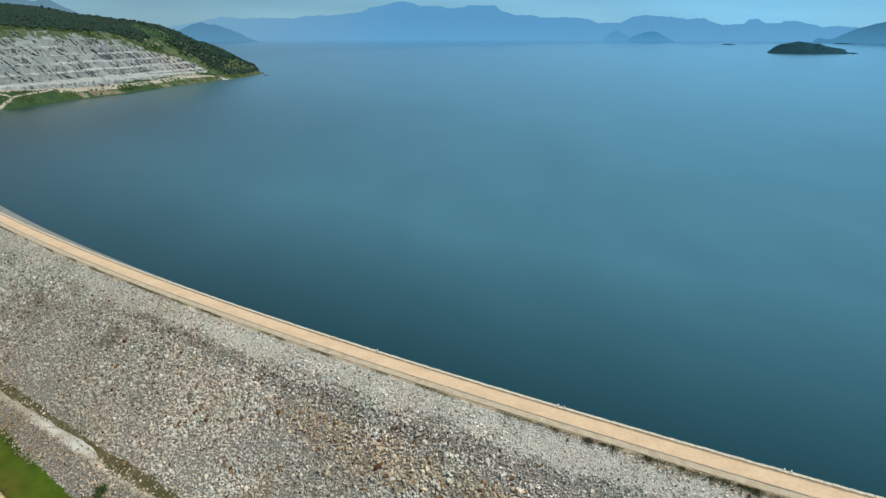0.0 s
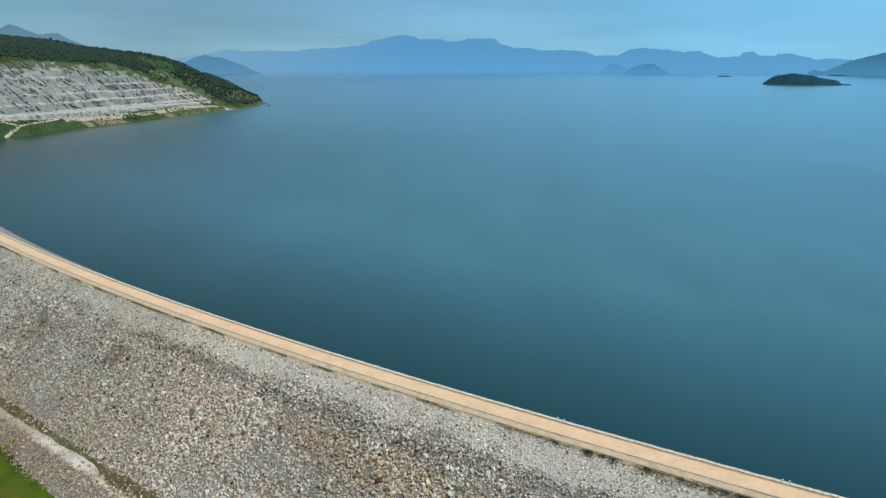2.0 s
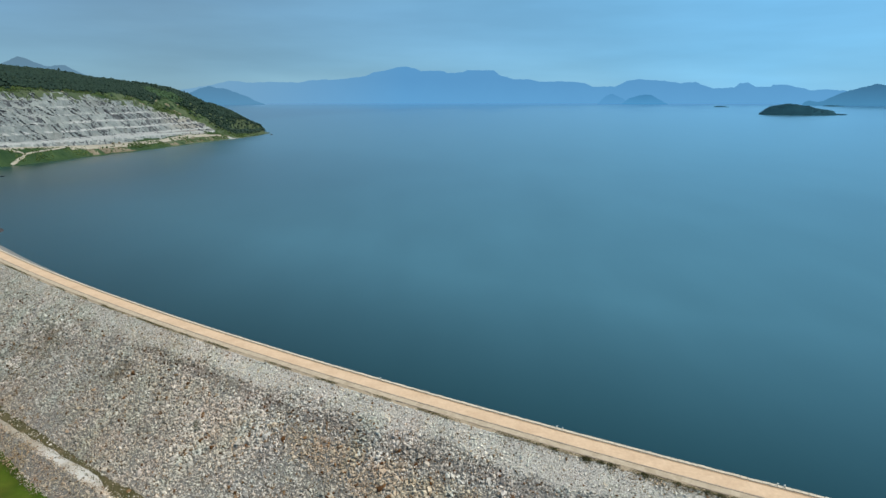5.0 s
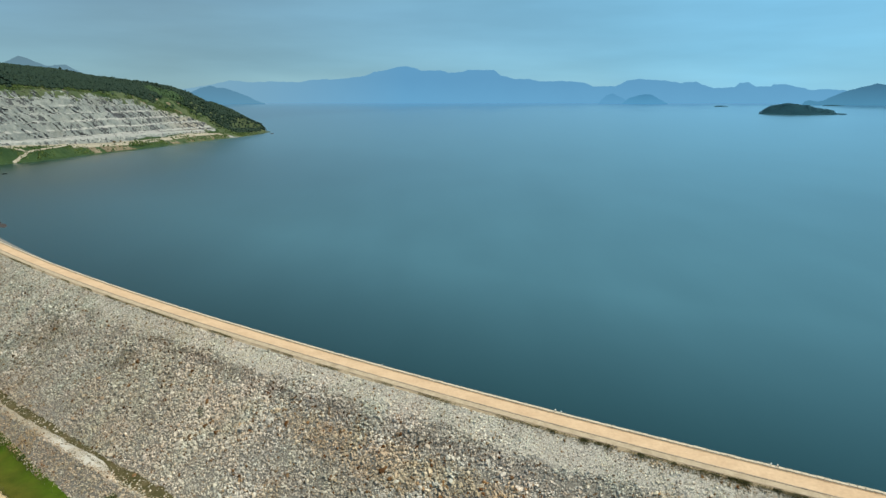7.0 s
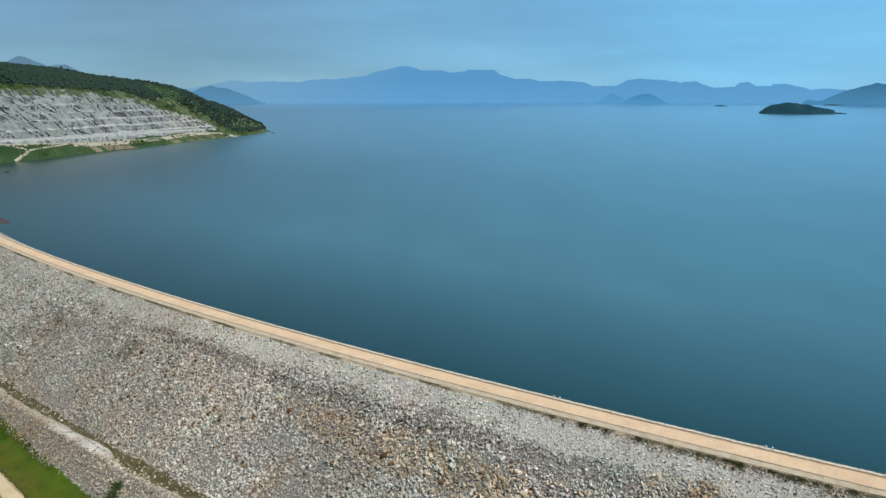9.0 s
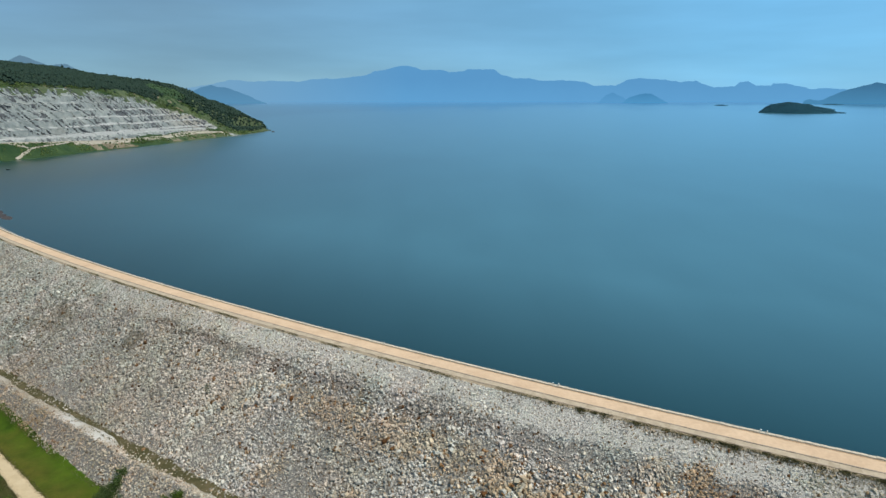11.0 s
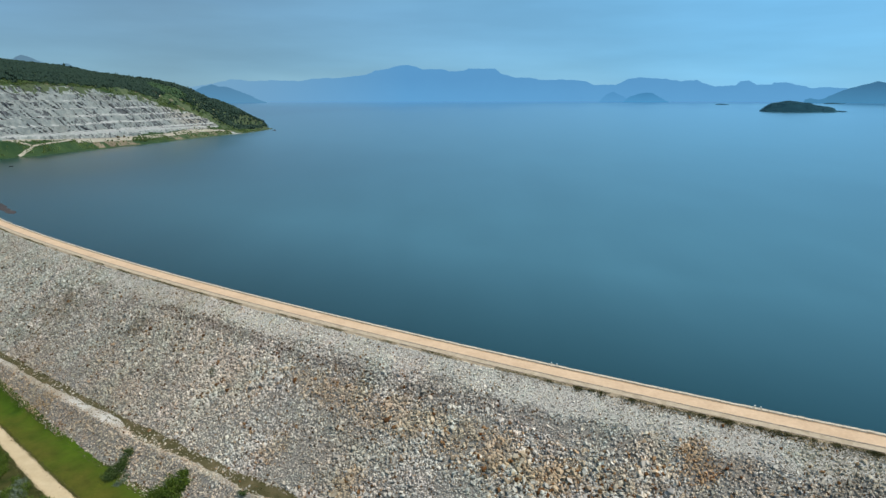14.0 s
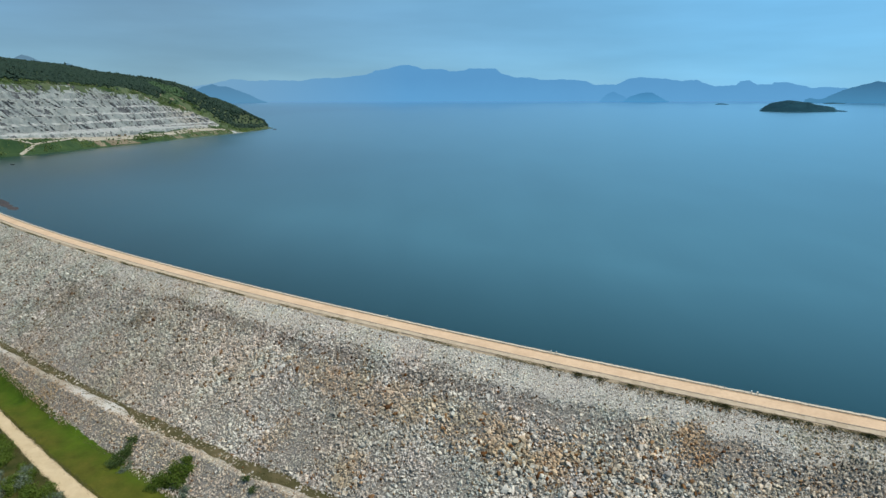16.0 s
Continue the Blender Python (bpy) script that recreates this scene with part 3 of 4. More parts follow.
def crest_walls():
    rng = np.random.default_rng(5)
    wall = tagged(new("parapet_wall"), "low parapet of weathered concrete blocks on the water side", "wall")
    sweep("footing", [(-0.8, -0.9), (-0.8, 0.02), (0.25, 0.02), (0.25, -0.5)], -1050, 760, 10, m_gutter, wall, "dark joint under the blocks")
    edge = tagged(new("kerb"), "low dusty concrete kerb beside the crest road", "kerb")
    bm = bmesh.new()
    box(bm, 0, 0, -0.3, 1.57, 0.96, 0.64, 0.06)
    first = part("block", bm, m_concrete, wall)
    for i in range(300):
        s = -410 + i * 1.6
        ob = first if i == 0 else new("block", first.data)
        ob.parent = wall
        ob.matrix_basis = pose(*at(s, -0.25 + rng.normal(0, 0.025), rng.normal(0, 0.03)), rng.normal(0, 1.2), rng.normal(0, 0.8), facing(s) + rng.normal(0, 1.0)) @ Matrix.Diagonal((rng.uniform(0.96, 1.01), rng.uniform(0.94, 1.04), 1, 1))
    for s0, s1 in ((-1050, -411), (70, 760)):
        sweep("block_row", [(-0.72, -0.3), (-0.72, 0.33), (0.22, 0.33), (0.22, -0.3)], s0, s1, 8, m_concrete, wall)
    bm = bmesh.new()
    box(bm, 0, 0, -0.4, 1.53, 0.42, 0.55, 0.03)
    first = part("kerbstone", bm, m_kerb, edge)
    for i in range(300):
        s = -404 + i * 1.6
        ob = first if i == 0 else new("kerbstone", first.data)
        ob.parent = edge
        ob.matrix_basis = pose(*at(s, 5.96 + rng.normal(0, 0.015), rng.normal(0, 0.015)), 0, 0, facing(s) + rng.normal(0, 0.5)) @ Matrix.Diagonal((rng.uniform(0.95, 1.0), rng.uniform(0.9, 1.1), 1, 1))
    for s0, s1 in ((-1050, -405), (76, 760)):
        sweep("kerb_row", [(5.75, -0.4), (5.75, 0.14), (6.17, 0.14), (6.17, -0.4)], s0, s1, 8, m_kerb, edge)
    bm = bmesh.new()
    box(bm, 0, 0, -0.25, 2.12, 2.0, 0.3, 0.02)
    first = part("slab", bm, m_slab, shoulder)
    for i in range(218):
        s = -404 + i * 2.15
        ob = first if i == 0 else new("slab", first.data)
        ob.parent = shoulder
        ob.matrix_basis = pose(*at(s, 7.24 + rng.normal(0, 0.03), rng.normal(0, 0.02)), rng.normal(0, 0.7), rng.normal(0, 0.5), facing(s) + rng.normal(0, 0.4)) @ Matrix.Diagonal((rng.uniform(0.98, 1.0), rng.uniform(0.97, 1.03), 1, 1))
    bm = bmesh.new()
    box(bm, 0, 0, -0.4, 2.9, 0.26, 0.46, 0.03)
    first = part("edge_stone", bm, m_kerb, shoulder)
    for i in range(150):
        s = -404 + i * 3.1
        if i and rng.random() < 0.18:
            continue                              # gaps where the edging has slipped
        ob = first if i == 0 else new("edge_stone", first.data)
        ob.parent = shoulder
        ob.matrix_basis = pose(*at(s, 8.44 + rng.normal(0, 0.05), rng.normal(0, 0.03)), rng.normal(0, 3), 0, facing(s) + rng.normal(0, 1.0))


crest_walls()


# ---- quarry hill ----
SHORE_Y = [300, 600, 900, 957, 1010, 1092, 1145, 1219, 1320, 1440, 1556, 1663, 1780, 1880, 1930, 1980]
SHORE_X = [-980, -800, -712, -682, -668, -658, -640, -624, -609, -594, -569, -545, -538, -540, -556, -640]


def shore_x(y):
    return np.interp(y, SHORE_Y, SHORE_X)


# heights along the hill (by y) of: haul road, foot of the quarry face, its top, the wooded ridge
ROAD_Y, ROAD_Z = [300, 945, 1050, 1180, 1360, 1480, 1600, 1740, 1930], [14, 12, 7, 0, 0, 3, -2, -9, -13]
FOOT_Y, FOOT_Z = [300, 974, 1220, 1420, 1530, 1640, 1760, 1880, 1960], [22, 20, 18, 14, 12, 9, 0, -4, -16]
TOP_Y, TOP_Z = [300, 1100, 1290, 1369, 1452, 1530, 1609, 1700, 1800, 1850, 1900, 1970], [106, 100, 94, 90, 79, 56, 46, 42, 31, 17, 5, -17]
RIDGE_Y, RIDGE_Z = [300, 1100, 1300, 1357, 1419, 1481, 1538, 1580, 1622, 1670, 1700, 1724, 1745, 1768, 1790, 1810, 1840, 1877, 1925, 1975], [163, 163, 158, 154, 152, 145, 136, 129, 125, 114, 104, 84, 72, 75, 64, 53, 35, 14, -3, -18]


def ridge_off(y):
    return np.interp(y, [1300, 1500, 1700, 1850, 1930], [330, 280, 170, 80, 34])


def hill_z(y, w):
    """Height of the hill w metres inland of the shore at y."""
    y, w = np.broadcast_arrays(np.asarray(y, float), np.asarray(w, float))
    road, foot, top, ridge = np.interp(y, ROAD_Y, ROAD_Z), np.interp(y, FOOT_Y, FOOT_Z), np.interp(y, TOP_Y, TOP_Z), np.interp(y, RIDGE_Y, RIDGE_Z)
    wr = ridge_off(y)
    q = np.minimum(1, wr / 130)
    k = [(-30 + 0 * y, -30 + 0 * y), (0 * y, WATER + 0 * y), (22 * q, road - 1), (25 * q, road), (38 * q, road + 0.5), (44 * q, foot - 2), (55 * q, foot), (wr * 0.46, top), (wr * 0.66, top + (ridge - top) * 0.55), (wr, ridge), (wr + 190, ridge * 0.9 - 3), (wr + 570, ridge * 0.6 - 20)]
    z = k[0][1]
    for (w0, z0), (w1, z1) in zip(k, k[1:]):
        z = np.where(w > w0, z0 + (z1 - z0) * np.clip((w - w0) / (w1 - w0), 0, 1), z)
    return z


def rock_top(y):
    """How far inland the bare rock reaches."""
    return ridge_off(y) * np.interp(y, [1130, 1210, 1280, 1340, 1390, 1468, 1500, 1530, 1570, 1592, 1608, 1640], [0.49, 0.535, 0.535, 0.50, 0.49, 0.515, 0.495, 0.47, 0.45, 0.40, 0.33, 0.17])


def wood_edge(y):
    """How far inland the closed woods begin."""
    return ridge_off(y) * np.interp(y, [1160, 1424, 1468, 1508, 1536, 1580, 1600, 1620, 1640, 1650, 1668, 1700, 1772, 1824], [0.535, 0.545, 0.565, 0.56, 0.595, 0.62, 0.57, 0.51, 0.45, 0.34, 0.26, 0.20, 0.28, 0.31])


def quarry_part(y, w):
    """Above 0.5 where the rock is laid bare."""
    top = rock_top(y)
    return np.clip((1640 - y + 18 * noise2(y, w, 40, 8)) / 60, 0, 1) * np.clip((w - 42) / 6, 0, 1) * np.clip((top + 7 * noise2(y, w, 30, 9) - w) / 8, 0, 1)


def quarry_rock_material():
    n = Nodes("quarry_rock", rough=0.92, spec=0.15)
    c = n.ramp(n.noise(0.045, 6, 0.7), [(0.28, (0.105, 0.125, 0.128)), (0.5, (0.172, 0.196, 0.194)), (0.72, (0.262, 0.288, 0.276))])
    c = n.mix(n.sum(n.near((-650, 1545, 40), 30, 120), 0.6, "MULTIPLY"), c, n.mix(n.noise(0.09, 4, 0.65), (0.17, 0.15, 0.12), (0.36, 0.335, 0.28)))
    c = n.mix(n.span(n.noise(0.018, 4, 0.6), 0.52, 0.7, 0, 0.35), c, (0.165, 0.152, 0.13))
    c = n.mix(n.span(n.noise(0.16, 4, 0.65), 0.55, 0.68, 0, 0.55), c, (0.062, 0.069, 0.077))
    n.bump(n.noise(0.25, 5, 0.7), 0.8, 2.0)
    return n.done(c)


m_quarry = quarry_rock_material()
m_bank = soil_material("bank_scrub", (0.013, 0.036, 0.015), (0.038, 0.069, 0.027), 0.035, 0.5)
m_olive = soil_material("olive_scrub", (0.038, 0.064, 0.032), (0.092, 0.114, 0.060), 0.03, 0.5)
m_bench = soil_material("gravel_and_lit_bench", (0.25, 0.266, 0.266), (0.35, 0.362, 0.355), 0.08, 0.3)
# dark rubble, and the shade painted into cracks and risers
m_rock_shade = soil_material("dark_rock_and_shade", (0.048, 0.054, 0.060), (0.095, 0.103, 0.112), 0.1, 0.4)
m_haul = soil_material("haul_road", (0.25, 0.228, 0.182), (0.345, 0.325, 0.275), 0.05, 0.2)
m_spoil = soil_material("tipped_spoil", (0.11, 0.09, 0.06), (0.21, 0.18, 0.135), 0.06, 0.6)
m_floor = soil_material("forest_floor", (0.010, 0.027, 0.018), (0.016, 0.036, 0.022), 0.05, 0.5)


BENCH = 14.5


def bench_level(y, z):
    return z / BENCH + 0.14 * noise2(y, y * 0, 90, 14)


def benched(y, w, z):
    """Cut benches into the bare face: a bank of fallen rock, then a steep riser."""
    bare = quarry_part(y, w) * ((w > 54) & (w < 185))
    u = bench_level(y, z)
    k = np.floor(u)
    f = u - k
    cut_z = (k + np.interp(f, [0, 0.16, 0.42, 0.72, 1.0], [0, 0.02, 0.24, 0.96, 1.0]) - u) * BENCH + 0.9 * noise2(y, w, 7, 15)
    return z + cut_z * np.clip((bare - 0.25) / 0.5, 0, 1)


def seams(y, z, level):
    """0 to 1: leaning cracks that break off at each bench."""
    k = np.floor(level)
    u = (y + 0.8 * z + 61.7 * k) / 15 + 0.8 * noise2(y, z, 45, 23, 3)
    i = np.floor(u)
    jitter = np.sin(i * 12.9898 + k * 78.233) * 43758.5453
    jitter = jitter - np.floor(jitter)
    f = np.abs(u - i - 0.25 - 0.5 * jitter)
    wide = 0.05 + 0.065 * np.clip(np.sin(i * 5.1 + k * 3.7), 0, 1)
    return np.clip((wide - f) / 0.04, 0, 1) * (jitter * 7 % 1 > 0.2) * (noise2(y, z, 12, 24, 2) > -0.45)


def quarry_hill():
    y = np.concatenate([np.linspace(300, 840, 28), np.arange(846, 940, 5.0), np.arange(940, 1660, 1.9), np.arange(1662, 1980, 4)])
    w = np.concatenate([[-40, -8, -3], np.arange(0, 36, 2.4), np.arange(36, 48, 0.9), np.arange(48, 186, 1.5), np.arange(188, 340, 8), np.linspace(350, 900, 16)])
    Y, W = np.meshgrid(y, w, indexing="ij")
    z0 = hill_z(Y, W)
    level = bench_level(Y, z0)
    z = benched(Y, W, z0)
    away = np.clip(W / 30, 0, 1)
    z = z + away * (1 - quarry_part(Y, W)) * np.where(W > 50, 3.0, 0.8) * noise2(Y, W, 35, 16) + 4 * np.clip((W - 180) / 120, 0, 1) * noise2(Y, W, 160, 17)
    cracks = seams(Y, z, level)
    x = shore_x(Y) - W + (2.4 * noise2(Y, z, 16, 27, 3) - 5 * cracks) * np.clip(quarry_part(Y, W), 0, 1) + 5 * noise2(Y, W * 0, 45, 18) * np.clip(1 - W / 60, 0, 1)
    v = np.stack([x, Y, z], -1)
    ob = surface("quarry_hill", v, grid_faces(len(y), len(w)), m_floor, smooth=False)
    for m in (m_quarry, m_bank, m_olive, m_haul, m_spoil, m_bench, m_rock_shade):
        ob.data.materials.append(m)
    mid = lambda g: (g[:-1, :-1] + g[1:, 1:]) / 2
    yc, wc, zc, lc = mid(Y), mid(W), mid(z), mid(level)
    nz, fine = noise2(yc, wc, 25, 19), noise2(yc, wc, 7, 28)
    idx = np.zeros(yc.shape, np.int32)
    idx[wc < 60] = 2
    # the bank under the haul road: green, a bare eroded stretch, then olive and brown
    idx[(wc > 3) & (wc < 25) & (yc > 1120 + 20 * nz) & (yc < 1215 + 20 * nz) & (fine > -0.45)] = 5
    idx[(wc < 26) & (yc > 1330) & (nz > -0.1)] = 3
    idx[(wc > 2) & (wc < 24) & (yc > 1330) & (yc < 1650) & (fine > 0.35)] = 5
    idx[(wc > 1) & (wc < 12) & (yc > 1575) & (yc < 1625) & (fine > -0.2)] = 6
    idx[(wc < 60) & (wc > 26) & (nz > 0.1) & (yc < 1120)] = 3
    # two haul roads with a rubble bank between them
    idx[(wc > np.where(yc > 1090, 17.5, 23) + 1.2 * fine) & (wc < 38.5) & (yc > 960) & (yc < 1590)] = 4
    idx[(wc > 38.5) & (wc < 46) & (yc > 940) & (yc < 1560)] = 1
    idx[(wc > 38.5) & (wc < 46) & (yc > 940) & (yc < 1560) & (noise2(yc, zc, 6, 33, 3) > 0.5)] = 6
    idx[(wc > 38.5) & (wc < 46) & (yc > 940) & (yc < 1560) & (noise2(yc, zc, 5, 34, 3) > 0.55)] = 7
    idx[(wc > 37.5 + fine) & (wc < 39.6 + nz) & (yc > 1275) & (yc < 1440) & (fine > -0.5)] = 2
    idx[(wc > 42 + 0.8 * fine) & (wc < 57) & (yc < 1600)] = 6
    idx[(wc > 48) & (wc < 57) & (yc > 1380) & (yc < 1610)] = 4
    # olive scrub between the rock and the woods
    idx[(wc > 57) & (wc < ridge_off(yc) * 0.66 + 16 * nz) & (yc < 1800)] = 3
    rim = (wc > 57) & (wc < ridge_off(yc) * 0.66 + 16 * nz) & (yc < 1800)
    idx[rim & (noise2(yc, wc, 13, 35, 3) > 0.28)] = 2
    idx[rim & (noise2(yc, wc, 17, 36, 3) > 0.7)] = 5
    bare = quarry_part(yc, wc) > 0.5
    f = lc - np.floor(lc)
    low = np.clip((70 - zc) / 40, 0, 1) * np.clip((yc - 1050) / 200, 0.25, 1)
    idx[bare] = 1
    # bench feet: pale fallen rock, lightened further so the steps look sunlit
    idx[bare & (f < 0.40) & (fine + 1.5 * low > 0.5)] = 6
    # dark colour put in for the shade of the cracks and risers
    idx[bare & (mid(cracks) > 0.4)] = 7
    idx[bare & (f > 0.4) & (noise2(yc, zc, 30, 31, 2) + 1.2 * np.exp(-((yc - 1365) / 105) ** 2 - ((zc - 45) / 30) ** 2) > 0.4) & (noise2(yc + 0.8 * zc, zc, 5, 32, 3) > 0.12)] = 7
    top = np.interp(yc, TOP_Y, TOP_Z)
    idx[bare & (zc > top - 12) & (nz * 0.8 + noise2(yc, zc, 6, 37, 3) + (zc - top + 10) / 12 > 0.45) & (mid(cracks) < 0.4)] = 3
    idx[(wc > 4) & (wc < 75) & (yc > 1610) & (noise2(yc, wc, 11, 38, 3) > -0.45)] = 3
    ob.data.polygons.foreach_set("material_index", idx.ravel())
    tagged(ob, "wooded hill with a grey stepped stone quarry above the water", "hill", kind="structure")


quarry_hill()


def bank_path(points, width):
    """A pale track laid over the bank; points: (y, w)."""
    t = np.linspace(0, len(points) - 1, 24 * (len(points) - 1))
    y, w = np.interp(t, range(len(points)), [p[0] for p in points]), np.interp(t, range(len(points)), [p[1] for p in points])
    dy, dw = np.gradient(y), np.gradient(w)
    d = np.hypot(dy, dw)
    k = np.linspace(-1, 1, 5)[None] * width / 2
    Y, W = y[:, None] - dw[:, None] / d[:, None] * k, w[:, None] + dy[:, None] / d[:, None] * k
    X = shore_x(Y) - W + 5 * noise2(Y, W * 0, 45, 18) * np.clip(1 - W / 60, 0, 1)
    Z = hill_z(Y, W) + np.clip(W / 30, 0, 1) * 0.8 * noise2(Y, W, 35, 16) + 0.7
    tagged(surface("bank_path", np.stack([X, Y, Z], -1), grid_faces(len(t), 5), m_haul, smooth=True), "pale dirt path winding down the green bank", "path", kind="structure")


bank_path([(948, 1), (962, 6), (978, 10), (986, 14), (980, 18), (966, 20)], 3.0)
bank_path([(986, 14), (1020, 17), (1075, 22), (1100, 25)], 2.2)


def forest():
    """The woods on the hill: crowns of several clumps each."""
    rng = np.random.default_rng(31)
    n = 25000
    y = rng.uniform(860, 1950, n)
    w = ridge_off(y) * rng.uniform(0.5, 1.15, n)
    low = y > 1600
    w[low] = ridge_off(y[low]) * rng.uniform(0.1, 1.5, low.sum())
    nz = noise2(y, w, 30, 33)
    limit = wood_edge(y) + 5 * nz
    ok = (w > limit) | ((w > limit - 40) & (rng.random(n) < 0.04) & (quarry_part(y, w) < 0.1))
    ok &= w > np.interp(y, [1700, 1760, 1900], [0, 24, 14])
    glade = np.hypot((y - 1598) / 32, (w / ridge_off(y) - 0.79) / 0.15) < 1 + 0.5 * nz
    y, w, glade = y[ok], w[ok], glade[ok]
    z = hill_z(y, w) + 4 * np.clip((w - 180) / 120, 0, 1) * noise2(y, w, 160, 17)
    ok = z > WATER + 4
    y, w, z, glade = y[ok], w[ok], z[ok], glade[ok]
    size = rng.uniform(2.3, 4.2, len(y))
    base = np.stack([shore_x(y) - w, y, z + size * 0.35], -1)
    twin = base + rng.normal(0, 1, base.shape) * size[:, None] * (0.55, 0.55, 0.3)
    for name, pick, material, label in (("forest", ~glade, m_forest, "dense dark green woodland covering the hill"), ("young_trees", glade, m_young, "lighter green young trees among the woods")):
        v, f = lumps(base[pick], size[pick], rng, 0.3, (0.75, 1.1), small=True)
        v2, f2 = lumps(twin[pick], size[pick] * 0.85, rng, 0.3, (0.75, 1.1), small=True)
        tagged(surface(name, np.concatenate([v, v2]), np.concatenate([f, f2 + len(v)]), material, smooth=True), label, "forest", kind="stuff")
    m = 2600
    y, w = rng.uniform(880, 1800, m), rng.uniform(3, 24, m)
    keep = (noise2(y, w, 30, 35) > -0.15) & ((y < 1115) | (y > 1220) | (rng.random(m) < 0.12))
    y, w = y[keep], w[keep]
    size = rng.uniform(0.8, 2.4, len(y))
    y2 = rng.uniform(880, 1620, 2600)
    w2 = rock_top(y2) + rng.normal(4, 5, 2600)
    y, w, size = np.concatenate([y, y2]), np.concatenate([w, w2]), np.concatenate([size, rng.uniform(0.7, 1.9, 2600)])
    y3 = rng.uniform(1430, 1790, 9000)            # bushes between the rock and the woods
    w3 = ridge_off(y3) * rng.uniform(0.12, 0.62, 9000)
    keep = (quarry_part(y3, w3) < 0.2) & (w3 > 24) & (w3 < wood_edge(y3)) & (noise2(y3, w3, 22, 39) + 0.5 * rng.normal(size=9000) > 0.25)
    y3, w3 = y3[keep], w3[keep]
    y, w, size = np.concatenate([y, y3]), np.concatenate([w, w3]), np.concatenate([size, rng.uniform(0.8, 2.3, len(y3))])
    v, f = lumps(np.stack([shore_x(y) - w, y, hill_z(y, w) + 0.3], -1), size, rng, 0.35, small=True)
    ob = surface("shore_scrub", v, f, m_brush)
    tagged(ob, "low green scrub on the bank and the quarry rim", "scrub", kind="stuff")


forest()

# ---- far shores and islands ----
# blue of the hazy air put into the island's leaf and ground colours
m_isle = leaf_material("hazy_island_leaves", (0.011, 0.060, 0.090), (0.014, 0.068, 0.098), (0.018, 0.078, 0.108))
m_isle_floor = soil_material("hazy_island_floor", (0.010, 0.050, 0.076), (0.014, 0.062, 0.088), 0.05, 0.3)
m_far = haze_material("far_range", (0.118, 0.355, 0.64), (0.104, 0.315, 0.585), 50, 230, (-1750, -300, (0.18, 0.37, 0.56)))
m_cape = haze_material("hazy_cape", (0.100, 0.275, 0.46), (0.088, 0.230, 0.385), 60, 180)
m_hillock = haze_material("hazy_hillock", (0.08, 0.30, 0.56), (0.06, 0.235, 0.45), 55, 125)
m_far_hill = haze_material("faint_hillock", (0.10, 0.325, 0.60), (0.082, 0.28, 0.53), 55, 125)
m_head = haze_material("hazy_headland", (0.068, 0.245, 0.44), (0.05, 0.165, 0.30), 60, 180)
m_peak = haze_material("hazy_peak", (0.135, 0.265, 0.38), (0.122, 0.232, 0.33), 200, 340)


def ridge(name, table, dist, depth, material, label, seed):
    """A far range with a crest line given by (bearing, height over its shore)."""
    b = np.arange(table[0][0], table[-1][0], 0.06)
    h = np.interp(b, [p[0] for p in table], [p[1] for p in table])
    h = np.maximum(h + 2.6 * noise2(b * 60, b * 0, 20, seed), -12)
    k = np.linspace(0, 1, 9)
    d = dist + depth * k[None] + 0 * b[:, None]
    crest = np.sin(np.clip(k / 0.7, 0, 1) * math.pi / 2)[None] * np.where(k > 0.7, 1 - (k - 0.7) * 1.5, 1)[None]
    spur = 0.35 * np.minimum(0, noise2(b[:, None] * 60, d, 60, seed + 1)) * np.clip(1 - k / 0.65, 0, 1)[None]
    z = WATER + far_rise(np.array(float(dist))) - 2 + h[:, None] * crest * (1 + spur)
    a = np.radians(b)[:, None]
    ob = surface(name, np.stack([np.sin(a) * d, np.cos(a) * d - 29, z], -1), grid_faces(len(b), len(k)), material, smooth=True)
    return tagged(ob, label, "mountains", kind="structure")


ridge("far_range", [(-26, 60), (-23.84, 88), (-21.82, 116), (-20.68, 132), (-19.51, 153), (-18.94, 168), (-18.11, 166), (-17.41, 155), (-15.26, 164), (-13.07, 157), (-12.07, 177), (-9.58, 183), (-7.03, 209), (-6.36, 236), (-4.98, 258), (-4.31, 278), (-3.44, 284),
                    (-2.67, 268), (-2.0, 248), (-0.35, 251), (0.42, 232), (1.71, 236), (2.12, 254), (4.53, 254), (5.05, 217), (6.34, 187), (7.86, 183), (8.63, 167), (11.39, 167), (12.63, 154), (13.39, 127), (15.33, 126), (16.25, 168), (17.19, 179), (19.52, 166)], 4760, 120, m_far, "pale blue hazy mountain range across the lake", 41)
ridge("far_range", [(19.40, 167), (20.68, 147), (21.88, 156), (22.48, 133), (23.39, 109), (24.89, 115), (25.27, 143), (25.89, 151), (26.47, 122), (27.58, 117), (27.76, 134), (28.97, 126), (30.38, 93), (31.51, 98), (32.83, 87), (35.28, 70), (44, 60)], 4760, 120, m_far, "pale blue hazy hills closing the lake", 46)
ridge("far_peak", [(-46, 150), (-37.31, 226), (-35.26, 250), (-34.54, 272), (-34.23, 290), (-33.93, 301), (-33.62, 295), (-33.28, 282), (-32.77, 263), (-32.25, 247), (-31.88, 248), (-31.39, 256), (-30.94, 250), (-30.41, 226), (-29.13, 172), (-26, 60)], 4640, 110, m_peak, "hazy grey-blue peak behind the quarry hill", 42)
